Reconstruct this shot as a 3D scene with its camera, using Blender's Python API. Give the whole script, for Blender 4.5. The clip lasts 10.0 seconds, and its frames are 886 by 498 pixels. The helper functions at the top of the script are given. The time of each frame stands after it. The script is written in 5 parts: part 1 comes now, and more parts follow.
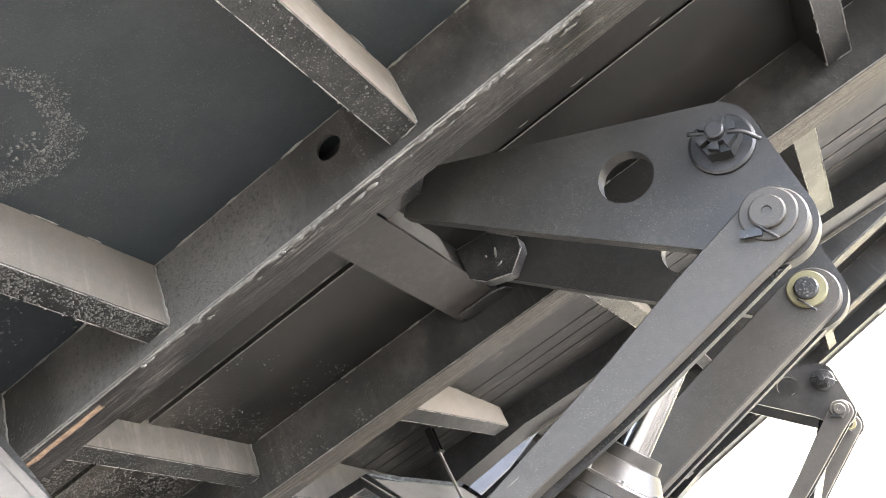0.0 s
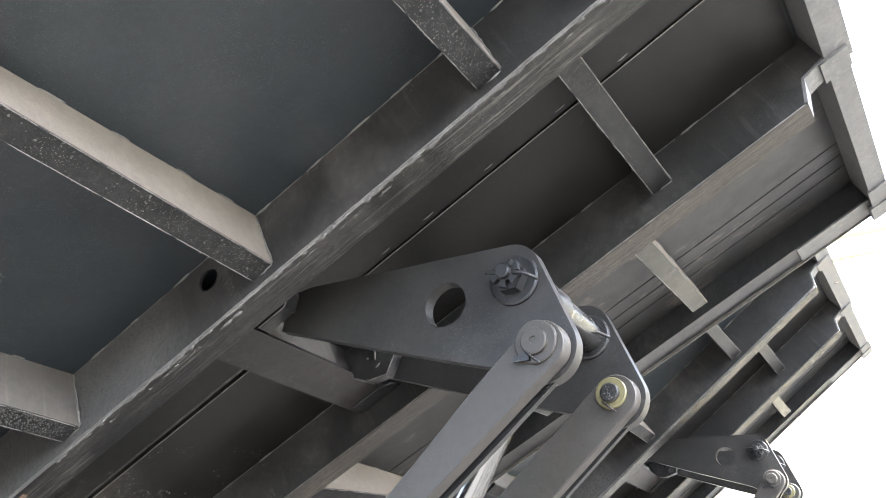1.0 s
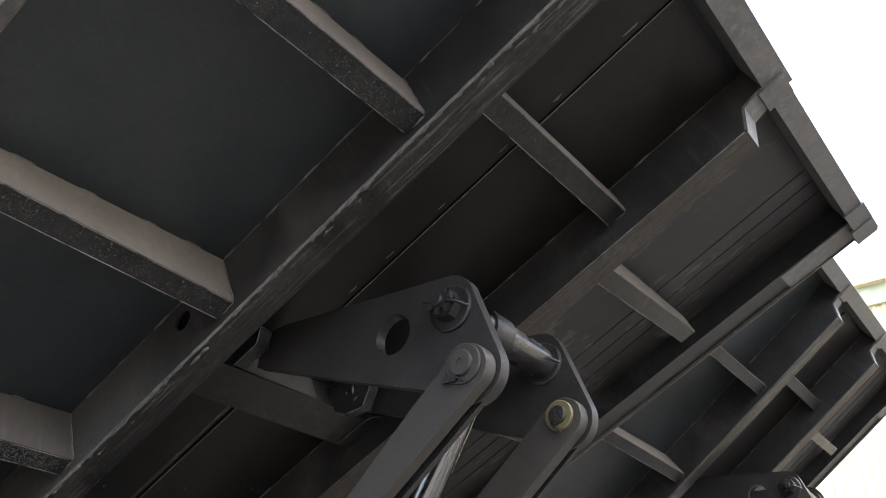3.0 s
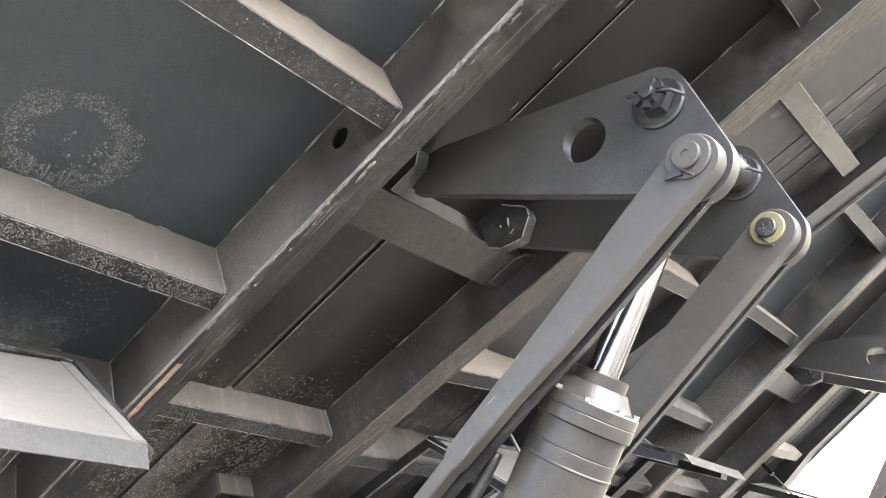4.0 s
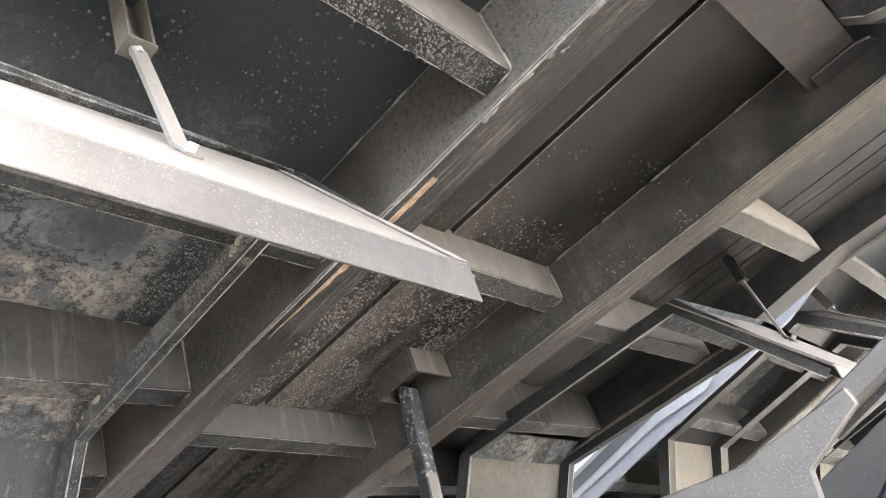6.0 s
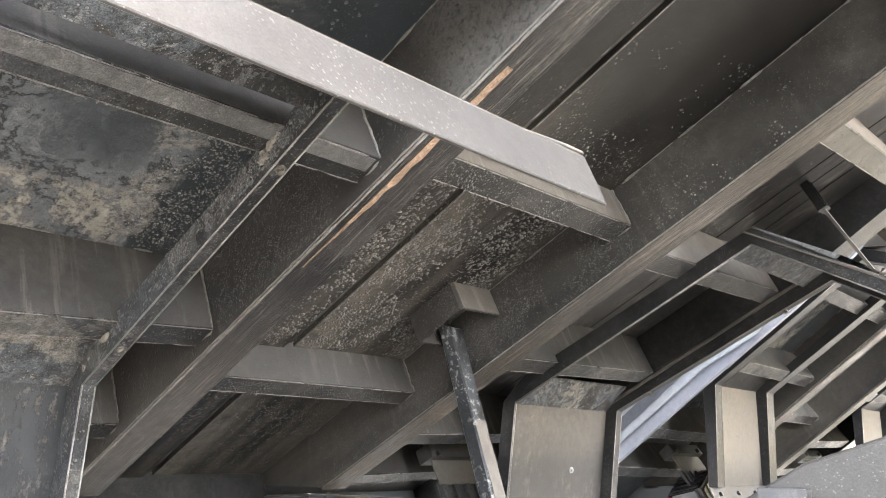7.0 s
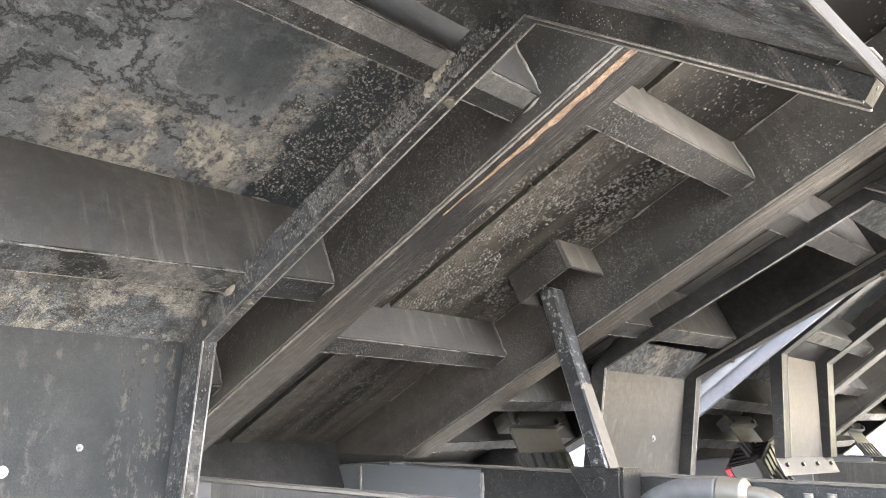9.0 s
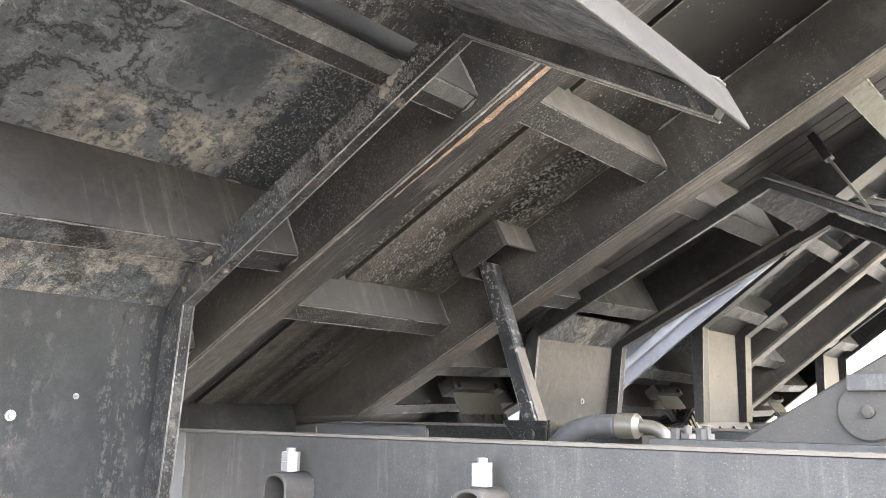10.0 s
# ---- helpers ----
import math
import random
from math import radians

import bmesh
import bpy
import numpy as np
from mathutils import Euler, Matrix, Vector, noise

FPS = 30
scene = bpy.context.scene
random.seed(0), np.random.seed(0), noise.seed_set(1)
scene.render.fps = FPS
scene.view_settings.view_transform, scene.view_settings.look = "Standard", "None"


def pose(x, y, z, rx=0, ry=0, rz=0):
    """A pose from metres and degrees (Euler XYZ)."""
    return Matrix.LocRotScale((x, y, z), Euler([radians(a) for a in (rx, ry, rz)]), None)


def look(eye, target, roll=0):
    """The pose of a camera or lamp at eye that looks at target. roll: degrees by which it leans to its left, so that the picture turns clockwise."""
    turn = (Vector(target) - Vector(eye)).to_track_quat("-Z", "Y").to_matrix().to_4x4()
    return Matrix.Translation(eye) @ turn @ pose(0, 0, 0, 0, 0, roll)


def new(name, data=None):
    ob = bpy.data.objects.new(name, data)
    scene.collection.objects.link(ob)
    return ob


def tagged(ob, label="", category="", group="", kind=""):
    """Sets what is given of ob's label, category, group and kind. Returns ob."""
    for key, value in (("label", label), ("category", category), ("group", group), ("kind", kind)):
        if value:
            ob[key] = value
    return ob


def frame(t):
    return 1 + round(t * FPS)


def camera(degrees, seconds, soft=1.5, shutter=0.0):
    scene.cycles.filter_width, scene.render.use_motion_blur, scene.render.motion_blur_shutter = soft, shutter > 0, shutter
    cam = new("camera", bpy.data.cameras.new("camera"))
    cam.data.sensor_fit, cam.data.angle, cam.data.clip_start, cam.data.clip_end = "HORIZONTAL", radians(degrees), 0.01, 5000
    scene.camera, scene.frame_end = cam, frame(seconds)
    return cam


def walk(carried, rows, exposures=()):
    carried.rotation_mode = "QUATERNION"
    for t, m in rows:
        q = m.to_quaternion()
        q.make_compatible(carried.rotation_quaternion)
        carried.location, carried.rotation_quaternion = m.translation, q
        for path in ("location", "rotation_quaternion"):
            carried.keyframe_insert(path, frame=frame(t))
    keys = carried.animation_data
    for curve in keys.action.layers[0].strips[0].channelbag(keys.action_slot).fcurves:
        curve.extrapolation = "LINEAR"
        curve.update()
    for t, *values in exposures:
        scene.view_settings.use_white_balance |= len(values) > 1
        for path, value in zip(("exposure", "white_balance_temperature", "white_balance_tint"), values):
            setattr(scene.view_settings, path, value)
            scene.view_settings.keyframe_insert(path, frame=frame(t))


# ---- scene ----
# ---- camera and walk ----
cam = camera(55.9, 10.0, soft=0.9)
PATH = [
    (0, (1.333, -1.149, 1.384), (0.397, 0.440, 2.159), 0.81),
    (0.5, (1.620, -1.161, 1.395), (0.675, 0.399, 2.215), 0.86),
    (1, (1.866, -1.276, 1.381), (0.912, 0.238, 2.275), 0.94),
    (1.5, (2.097, -1.331, 1.437), (1.136, 0.128, 2.411), 1.13),
    (2, (2.296, -1.256, 1.429), (1.325, 0.160, 2.456), 1.51),
    (2.2, (2.320, -1.231, 1.413), (1.348, 0.172, 2.456), 1.41),
    (3.3, (2.061, -1.178, 1.231), (0.946, 0.178, 2.190), 1.41),
    (3.5, (1.965, -1.183, 1.214), (0.817, 0.184, 2.117), 1.30),
    (4, (1.715, -1.167, 1.164), (0.527, 0.228, 1.966), 1.05),
    (4.5, (1.434, -1.033, 1.181), (0.216, 0.373, 1.916), 0.90),
    (5, (1.227, -0.997, 1.146), (-0.022, 0.409, 1.826), 0.83),
    (5.5, (0.985, -1.054, 1.169), (-0.280, 0.356, 1.811), 0.73),
    (6, (0.789, -1.044, 1.159), (-0.492, 0.368, 1.763), 0.82),
    (6.2, (0.691, -0.986, 1.204), (-0.597, 0.440, 1.759), 0.80),
    (7.3, (0.475, -0.906, 1.173), (-0.847, 0.519, 1.643), 0.98),
    (7.5, (0.423, -0.917, 1.171), (-0.901, 0.510, 1.629), 0.95),
    (8, (0.340, -0.940, 1.145), (-0.984, 0.493, 1.582), 0.89),
    (8.5, (0.269, -0.969, 1.164), (-1.054, 0.467, 1.595), 0.93),
    (9, (0.258, -1.001, 1.148), (-1.064, 0.437, 1.578), 0.98),
    (9.5, (0.310, -1.061, 1.120), (-1.011, 0.378, 1.549), 0.95),
    (10, (0.413, -1.174, 1.089), (-0.822, 0.350, 1.477), 0.74),
]
walk(cam, [(t, look(eye, target, roll)) for t, eye, target, roll in PATH],
     exposures=[(0.0, 5.27, 6250, 10), (0.5, 5.19, 6250, 10), (1.0, 4.83, 5900, 9), (1.5, 3.57, 6050, 11), (2.0, 1.42, 6650, 22), (2.2, 1.37, 6650, 22), (3.3, 4.18, 5850, 9), (3.5, 4.78, 5780, 9), (4.0, 5.3, 6150, 9), (4.5, 5.47, 6350, 10), (5.5, 5.48, 6400, 10), (7.3, 5.59, 6400, 10), (8.5, 5.79, 6400, 10), (9.0, 5.86, 6400, 10), (9.5, 5.79, 6400, 10), (10.0, 5.52, 6450, 10)])

# ---- light ----
SUN_TO = Vector((0.50, -0.03, 0.86)).normalized()
world = bpy.data.worlds.new("sky")
scene.world = world
world.use_nodes = True
wn = world.node_tree.nodes
sky = wn.new("ShaderNodeTexSky")
sky.sky_type = "NISHITA"
sky.sun_disc = False
sky.sun_elevation = math.asin(SUN_TO.z)
sky.sun_rotation = math.atan2(SUN_TO.x, SUN_TO.y)
sky.air_density, sky.dust_density, sky.ozone_density = 1.0, 6.0, 0.6
wn["Background"].inputs["Strength"].default_value = 0.15
haze = wn.new("ShaderNodeHueSaturation")
haze.inputs["Saturation"].default_value = 0.8
world.node_tree.links.new(sky.outputs[0], haze.inputs["Color"])
world.node_tree.links.new(haze.outputs[0], wn["Background"].inputs["Color"])
lamp = bpy.data.lights.new("sun", "SUN")
lamp.energy, lamp.angle, lamp.color = 3.4, radians(0.8), (1.0, 0.95, 0.87)
sun = new("sun", lamp)
sun.matrix_world = look(SUN_TO * 40, (0, 0, 0))


# ---- materials ----
class Mat:
    """A node material with short calls for the usual nodes."""

    def __init__(self, name, rough=0.5, metal=0.0, spec=0.5):
        self.m = bpy.data.materials.new(name)
        self.m.use_nodes = True
        self.t = self.m.node_tree
        self.b = self.t.nodes["Principled BSDF"]
        self.b.inputs["Roughness"].default_value = rough
        self.b.inputs["Metallic"].default_value = metal
        self.b.inputs["Specular IOR Level"].default_value = spec
        self.co = self.t.nodes.new("ShaderNodeTexCoord").outputs["Object"]

    def put(self, node, socket, value):
        if isinstance(value, bpy.types.NodeSocket):
            self.t.links.new(value, node.inputs[socket])
        elif value is not None:
            node.inputs[socket].default_value = value

    def scaled(self, sx, sy, sz):
        n = self.t.nodes.new("ShaderNodeMapping")
        self.t.links.new(self.co, n.inputs[0])
        n.inputs["Scale"].default_value = (sx, sy, sz)
        return n.outputs[0]

    def noise(self, scale, detail=4.0, rough=0.55, co=None, warp=0.0):
        n = self.t.nodes.new("ShaderNodeTexNoise")
        self.t.links.new(co or self.co, n.inputs["Vector"])
        for key, value in (("Scale", scale), ("Detail", detail), ("Roughness", rough), ("Distortion", warp)):
            n.inputs[key].default_value = value
        return n.outputs[0]

    def cells(self, scale, feature="F1", co=None):
        n = self.t.nodes.new("ShaderNodeTexVoronoi")
        n.feature = feature
        self.t.links.new(co or self.co, n.inputs["Vector"])
        n.inputs["Scale"].default_value = scale
        return n.outputs["Distance"]

    def axis(self, letter):
        n = self.t.nodes.new("ShaderNodeSeparateXYZ")
        self.t.links.new(self.co, n.inputs[0])
        return n.outputs[letter]

    def step(self, value, lo, hi, a=0.0, b=1.0):
        n = self.t.nodes.new("ShaderNodeMapRange")
        n.interpolation_type = "SMOOTHSTEP"
        for key, v in (("Value", value), ("From Min", lo), ("From Max", hi), ("To Min", a), ("To Max", b)):
            self.put(n, key, v)
        return n.outputs[0]

    def calc(self, op, a, b=None, clamp=True):
        n = self.t.nodes.new("ShaderNodeMath")
        n.operation = op
        n.use_clamp = clamp
        self.put(n, 0, a)
        self.put(n, 1, b)
        return n.outputs[0]

    def mix(self, f, a, b):
        n = self.t.nodes.new("ShaderNodeMix")
        n.data_type = "RGBA"
        self.put(n, 0, f)
        for i, v in ((6, a), (7, b)):
            self.put(n, i, (*v, 1) if isinstance(v, tuple) else v)
        return n.outputs[2]

    def shade(self, c, value, lo, hi, a, b):
        """The colour made darker or lighter by a noise."""
        n = self.t.nodes.new("ShaderNodeVectorMath")
        n.operation = "SCALE"
        self.put(n, 0, c)
        self.put(n, "Scale", self.step(value, lo, hi, a, b))
        return n.outputs[0]

    def colour(self, v):
        self.put(self.b, "Base Color", (*v, 1) if isinstance(v, tuple) else v)
        return self

    def rough(self, v):
        self.put(self.b, "Roughness", v)
        return self

    def bump(self, height, strength=0.3, distance=0.004):
        n = self.t.nodes.new("ShaderNodeBump")
        n.inputs["Strength"].default_value, n.inputs["Distance"].default_value = strength, distance
        self.t.links.new(height, n.inputs["Height"])
        self.t.links.new(n.outputs[0], self.b.inputs["Normal"])
        return self


def beads(m, c, height, dust, amount, low, scale):
    """Dried drops: small raised beads of two sizes, in patches, each with a pale crown and a dark foot."""
    size = m.step(m.noise(34, 2), 0.34, 0.66, 0.16, 0.52)
    dist = m.cells(scale)
    dome = m.step(dist, 0.0, size, 1.0, 0.0)
    patch = m.calc("MULTIPLY", m.step(m.noise(2.6, 5, 0.68), low, low + 0.05), amount)
    core = m.calc("MULTIPLY", m.step(dome, 0.28, 0.42), patch)
    foot = m.calc("MULTIPLY", m.calc("SUBTRACT", m.step(dome, 0.02, 0.20), m.step(dome, 0.25, 0.45)), patch)
    c = m.mix(m.calc("MULTIPLY", foot, 0.6), c, (0.005, 0.005, 0.005))
    c = m.mix(m.calc("MULTIPLY", core, 0.62), c, tuple(v * 0.75 for v in dust))
    return c, m.calc("ADD", height, m.calc("MULTIPLY", m.calc("MULTIPLY", dome, patch), 1.2))


def floor_mud(m, c, height):
    """Mud thrown on the floor plate over the wheels: a tan crust bent along two arms, blue-grey scales with dark cracks
    outside it, bare black inside. The far side has a darker brown tone with tan scrapes.
    """
    off = m.calc("MULTIPLY", m.calc("SUBTRACT", m.noise(6.0, 9, 0.74), 0.5, clamp=False), 0.26, clamp=False)
    off2 = m.calc("MULTIPLY", m.calc("SUBTRACT", m.noise(7.3, 9, 0.74, co=m.scaled(1.1, 0.9, 3.0)), 0.5, clamp=False), 0.20, clamp=False)
    x, y = m.calc("ADD", m.axis("X"), off, clamp=False), m.calc("ADD", m.axis("Y"), off2, clamp=False)

    def away(v, centre):
        return m.calc("ABSOLUTE", m.calc("SUBTRACT", v, centre, clamp=False), clamp=False)

    def both(*masks):
        out = masks[0]
        for k in masks[1:]:
            out = m.calc("MULTIPLY", out, k)
        return out

    far = m.step(m.axis("Y"), 0.80, 0.86)
    c = m.mix(m.calc("MULTIPLY", far, 0.85), c, (0.0066, 0.0060, 0.0053))
    scrape = both(far, m.step(m.noise(1.0, 7, 0.72, co=m.scaled(9, 34, 34)), 0.53, 0.60), m.step(m.noise(4.2, 5, 0.65), 0.46, 0.56), 0.75)
    c = m.mix(scrape, c, (0.062, 0.055, 0.045))
    bay = both(m.step(m.axis("X"), -1.9, -1.5), m.step(m.axis("X"), -0.66, -0.30, 1.0, 0.0), m.step(m.axis("Y"), -0.01, 0.0, 1.0, 0.0))
    arm_a = both(m.step(away(x, -0.995), 0.05, 0.10, 1.0, 0.0), m.step(y, -0.60, -0.44), m.step(y, -0.23, -0.16, 1.0, 0.0))
    arm_b = both(m.step(away(y, -0.205), 0.035, 0.05, 1.0, 0.0), m.step(x, -1.06, -0.97))
    tan = m.calc("MAXIMUM", arm_a, m.calc("MULTIPLY", arm_b, 0.75))
    bare = both(m.step(away(x, -0.74), 0.06, 0.16, 1.0, 0.0), m.step(away(y, -0.34), 0.05, 0.13, 1.0, 0.0))
    grey = both(bay, m.step(y, -0.185, -0.165, 1.0, 0.0), m.calc("SUBTRACT", 1.0, m.calc("MULTIPLY", bare, 0.75)))
    field = m.noise(9.0, 9, 0.70, warp=0.25)
    wave = m.calc("SINE", m.calc("MULTIPLY", field, 36.0, clamp=False), clamp=False)
    crack = m.step(wave, -1.0, -0.62, 1.0, 0.0)
    rim = both(m.step(wave, 0.45, 0.9), m.step(m.noise(16, 6, 0.7), 0.46, 0.60))
    tone = m.step(m.noise(5.0, 7, 0.7), 0.34, 0.58, 0.35, 1.0)
    grit = m.step(m.noise(46, 9, 0.8), 0.44, 0.50, 0.10, 1.0)
    clump = m.step(m.noise(7.0, 8, 0.72, warp=0.6), 0.44, 0.52)
    c = m.mix(both(grey, tone, m.step(m.noise(60, 6, 0.7), 0.3, 0.6, 0.7, 1.0)), c, (0.070, 0.075, 0.079))
    c = m.mix(both(grey, crack, 0.9), c, (0.009, 0.010, 0.011))
    c = m.mix(both(grey, rim, 0.75), c, (0.105, 0.108, 0.106))
    caked = both(bay, tan, clump, grit)
    c = m.mix(both(caked, 0.92), c, (0.168, 0.157, 0.136))
    height = m.calc("ADD", height, m.calc("MULTIPLY", both(grey, rim), 0.7), clamp=False)
    height = m.calc("SUBTRACT", height, m.calc("MULTIPLY", both(grey, crack), 0.6), clamp=False)
    return c, m.calc("ADD", height, m.calc("MULTIPLY", caked, 0.9), clamp=False), m.calc("MAXIMUM", grey, caked)


def painted(name, base, rough=0.4, dust=(0.175, 0.160, 0.140), dusty=0.35, wear=0.0, spots=0.0, splash=None, streaks=0.0, drag=0.0, chips=0.0, speck=0.0, vary=0.25, spec=0.4, caked=False, fade=None, low=None, back=None, smear=None, patch=None):
    """Paint with fine orange peel, a film of dust, dried drops and, where asked, mud thrown up by the wheels."""
    m = Mat(name, rough, 0.0, spec)
    big, mid, fine = m.noise(1.7, 5), m.noise(9, 7, 0.7), m.noise(260, 2)
    film = m.calc("MULTIPLY", m.step(big, 0.38, 0.72), m.step(mid, 0.32, 0.68))
    film = m.calc("MULTIPLY", film, dusty)
    thin = m.step(m.axis("X"), *fade, 1.0, 0.12) if fade else 1.0
    if fade:
        film = m.calc("MULTIPLY", film, thin)
    # Tone graded by height and side; on the guard panels it holds shade.
    if low:
        graded = m.calc("MULTIPLY", m.step(m.axis("Z"), low[0], low[1], 0.85, 0.0), m.step(mid, 0.28, 0.6, 0.35, 1.0))
        if len(low) > 2:
            aside = m.calc("SUBTRACT", m.axis("X"), m.calc("MULTIPLY", m.axis("Z"), low[2], clamp=False), clamp=False)
            graded = m.calc("MULTIPLY", graded, m.step(aside, low[3] - 0.05, low[3] + 0.05, 1.0, 0.08))
        film = m.calc("MAXIMUM", film, graded)
    c = m.mix(m.step(mid, 0.3, 0.7), tuple(v * (1 - vary) for v in base), tuple(v * (1 + vary) for v in base))
    c = m.mix(film, c, dust)
    scuff = m.calc("MULTIPLY", m.step(m.noise(70, 5, 0.75), 0.64, 0.72), m.step(m.noise(4, 3), 0.45, 0.62))
    c = m.mix(m.calc("MULTIPLY", scuff, 0.35), c, tuple(v * 0.8 for v in dust))
    height = m.calc("ADD", m.calc("MULTIPLY", fine, 0.12), m.calc("MULTIPLY", m.noise(5, 2), 0.5))
    # Browner to the rear: dust plus a lit sheen put into the colour.
    if back:
        rear_tone = m.calc("MULTIPLY", m.step(m.axis("X"), -1.55, -0.75, back[0], 0.0), m.step(m.noise(1.0, 6, 0.7, co=m.scaled(1.0, 11, 11)), back[1], back[1] + 0.25))
        c = m.mix(rear_tone, c, (0.054, 0.0475, 0.039))
    if patch:
        spread = m.calc("MULTIPLY", m.step(m.axis("X"), patch[0], patch[0] + 0.12), m.step(m.axis("X"), patch[1] - 0.2, patch[1], 1.0, 0.0))
        spread = m.calc("MULTIPLY", m.calc("MULTIPLY", spread, m.step(m.axis("Y"), 0.3, 0.4, patch[2], 0.0)), m.step(m.noise(85, 8, 0.78), 0.42, 0.56))
        c = m.mix(spread, c, (0.064, 0.061, 0.055))
        height = m.calc("ADD", height, m.calc("MULTIPLY", spread, 0.4))
    if streaks:
        run = m.step(m.noise(1.0, 6, 0.7, co=m.scaled(34, 34, 2.4)), 0.53, 0.64)
        run = m.calc("MULTIPLY", m.calc("MULTIPLY", run, m.step(m.noise(3.0, 3), 0.40, 0.58)), streaks)
        c = m.mix(run, c, tuple(v * 1.25 for v in dust))
    if chips:
        chip = m.calc("MULTIPLY", m.step(m.noise(62, 5, 0.7), 0.545, 0.57), m.step(m.noise(9, 3), 0.42, 0.50))
        c = m.mix(m.calc("MULTIPLY", chip, 0.9 * chips), c, (0.30, 0.29, 0.27))
    if drag:
        pull = m.step(m.noise(1.0, 7, 0.7, co=m.scaled(3.5, 130, 130)), 0.54, 0.60)
        pull = m.calc("MULTIPLY", m.calc("MULTIPLY", pull, m.step(m.noise(4.0, 4), 0.40, 0.54)), drag if not fade else m.calc("MULTIPLY", thin, drag))
        c = m.mix(m.calc("MULTIPLY", pull, 0.8), c, tuple(v * 0.8 for v in dust))
        height = m.calc("ADD", height, m.calc("MULTIPLY", m.noise(1.0, 6, 0.7, co=m.scaled(4, 60, 60)), 0.9))
    if speck:
        tiny = m.step(m.cells(190), 0.17, 0.22, 1.0, 0.0)
        tiny = m.calc("MULTIPLY", tiny, m.step(m.noise(6.5, 4, 0.7), 0.40, 0.56))
        tiny = m.calc("MULTIPLY", tiny, speck)
        c = m.mix(m.calc("MULTIPLY", tiny, 0.9), c, tuple(v * 1.1 for v in dust))
        height = m.calc("ADD", height, m.calc("MULTIPLY", tiny, 0.5))
    if smear:
        band = m.calc("MULTIPLY", m.step(m.axis("Y"), smear[0], smear[0] + 0.05), m.step(m.axis("Y"), smear[1] - 0.01, smear[1], 1.0, 0.0))
        rag = m.calc("MULTIPLY", m.step(m.noise(1.0, 7, 0.75, co=m.scaled(14, 46, 14)), 0.50, 0.57), m.step(m.noise(75, 5, 0.7), 0.45, 0.56))
        rag = m.calc("MULTIPLY", rag, band)
        c = m.mix(m.calc("MULTIPLY", rag, 0.6), c, tuple(v * 0.5 for v in dust))
        height = m.calc("ADD", height, m.calc("MULTIPLY", rag, 0.6))
    if spots:
        c, height = beads(m, c, height, dust, spots, 0.60 - 0.14 * spots, 120)
    if splash:
        x0, x1, x2, x3, amount = splash
        zone = m.calc("MULTIPLY", m.step(m.axis("X"), x0, x1), m.step(m.axis("X"), x2, x3, 1.0, 0.0))
        zone = m.calc("MULTIPLY", zone, amount)
        flow = m.noise(2.6, 9, 0.66, co=m.scaled(1.0, 0.75, 1.0), warp=1.1)
        aside = m.calc("MAXIMUM", m.step(m.axis("Y"), -0.06, 0.0, 1.0, 0.0), m.step(m.axis("Y"), 0.95, 1.05))
        outer = m.calc("MULTIPLY", m.calc("MULTIPLY", zone, aside), m.calc("MAXIMUM", m.step(m.axis("Y"), -0.30, -0.12, 1.0, 0.12), m.step(m.axis("Y"), 0.95, 1.25)))
        grit = m.step(m.noise(34, 9, 0.8), 0.42, 0.48, 0.15, 1.0)
        edge = m.calc("SINE", m.calc("MULTIPLY", m.noise(6.0, 9, 0.72, warp=0.7), 48.0, clamp=False))
        vein = m.calc("MULTIPLY", m.step(edge, 0.60, 0.72), m.step(m.noise(11, 5, 0.7), 0.42, 0.54))
        crust = m.calc("MULTIPLY", m.step(flow, 0.435, 0.455), outer)
        heap = m.calc("MULTIPLY", m.step(m.axis("X"), -0.86, -0.68, 1.0, 0.0), m.step(m.noise(3.2, 9, 0.74, warp=0.8), 0.50, 0.53))
        thick = m.calc("MULTIPLY", heap, m.calc("MULTIPLY", crust, grit))
        between = m.calc("SUBTRACT", zone, aside)
        band = m.calc("MULTIPLY", m.step(m.noise(1.0, 5, 0.6, co=m.scaled(0.7, 8, 8)), 0.44, 0.56), m.calc("MULTIPLY", between, 0.6))
        band = m.calc("MULTIPLY", band, m.step(m.noise(150, 4, 0.7), 0.34, 0.56, 0.35, 1.0))
        stripe = m.calc("MULTIPLY", m.step(m.calc("ABSOLUTE", m.calc("SUBTRACT", m.axis("Y"), 0.436, clamp=False), clamp=False), 0.02, 0.05, 1.0, 0.0), m.step(m.noise(14, 7, 0.7), 0.34, 0.58, 0.25, 0.9))
        c = m.mix(m.calc("MAXIMUM", m.calc("MULTIPLY", band, 0.8), m.calc("MULTIPLY", stripe, between)), c, (0.096, 0.087, 0.072))
        c = m.mix(m.calc("MULTIPLY", crust, m.step(m.noise(24, 6, 0.7), 0.38, 0.56, 0.35, 0.85)), c, (0.050, 0.055, 0.060))
        c = m.mix(m.calc("MULTIPLY", m.calc("MULTIPLY", vein, outer), 0.6), c, (0.110, 0.112, 0.112))
        c = m.mix(m.calc("MULTIPLY", thick, 0.8), c, (0.128, 0.119, 0.103))
        c, height = beads(m, c, height, (0.185, 0.170, 0.150), zone, 0.44, 105)
        height = m.calc("ADD", height, m.calc("ADD", m.calc("MULTIPLY", crust, 0.4), m.calc("MULTIPLY", m.calc("MULTIPLY", vein, outer), 0.5)))
        film = m.calc("MAXIMUM", film, crust)
    if caked:
        c, height, crust = floor_mud(m, c, height)
        film = m.calc("MAXIMUM", film, crust)
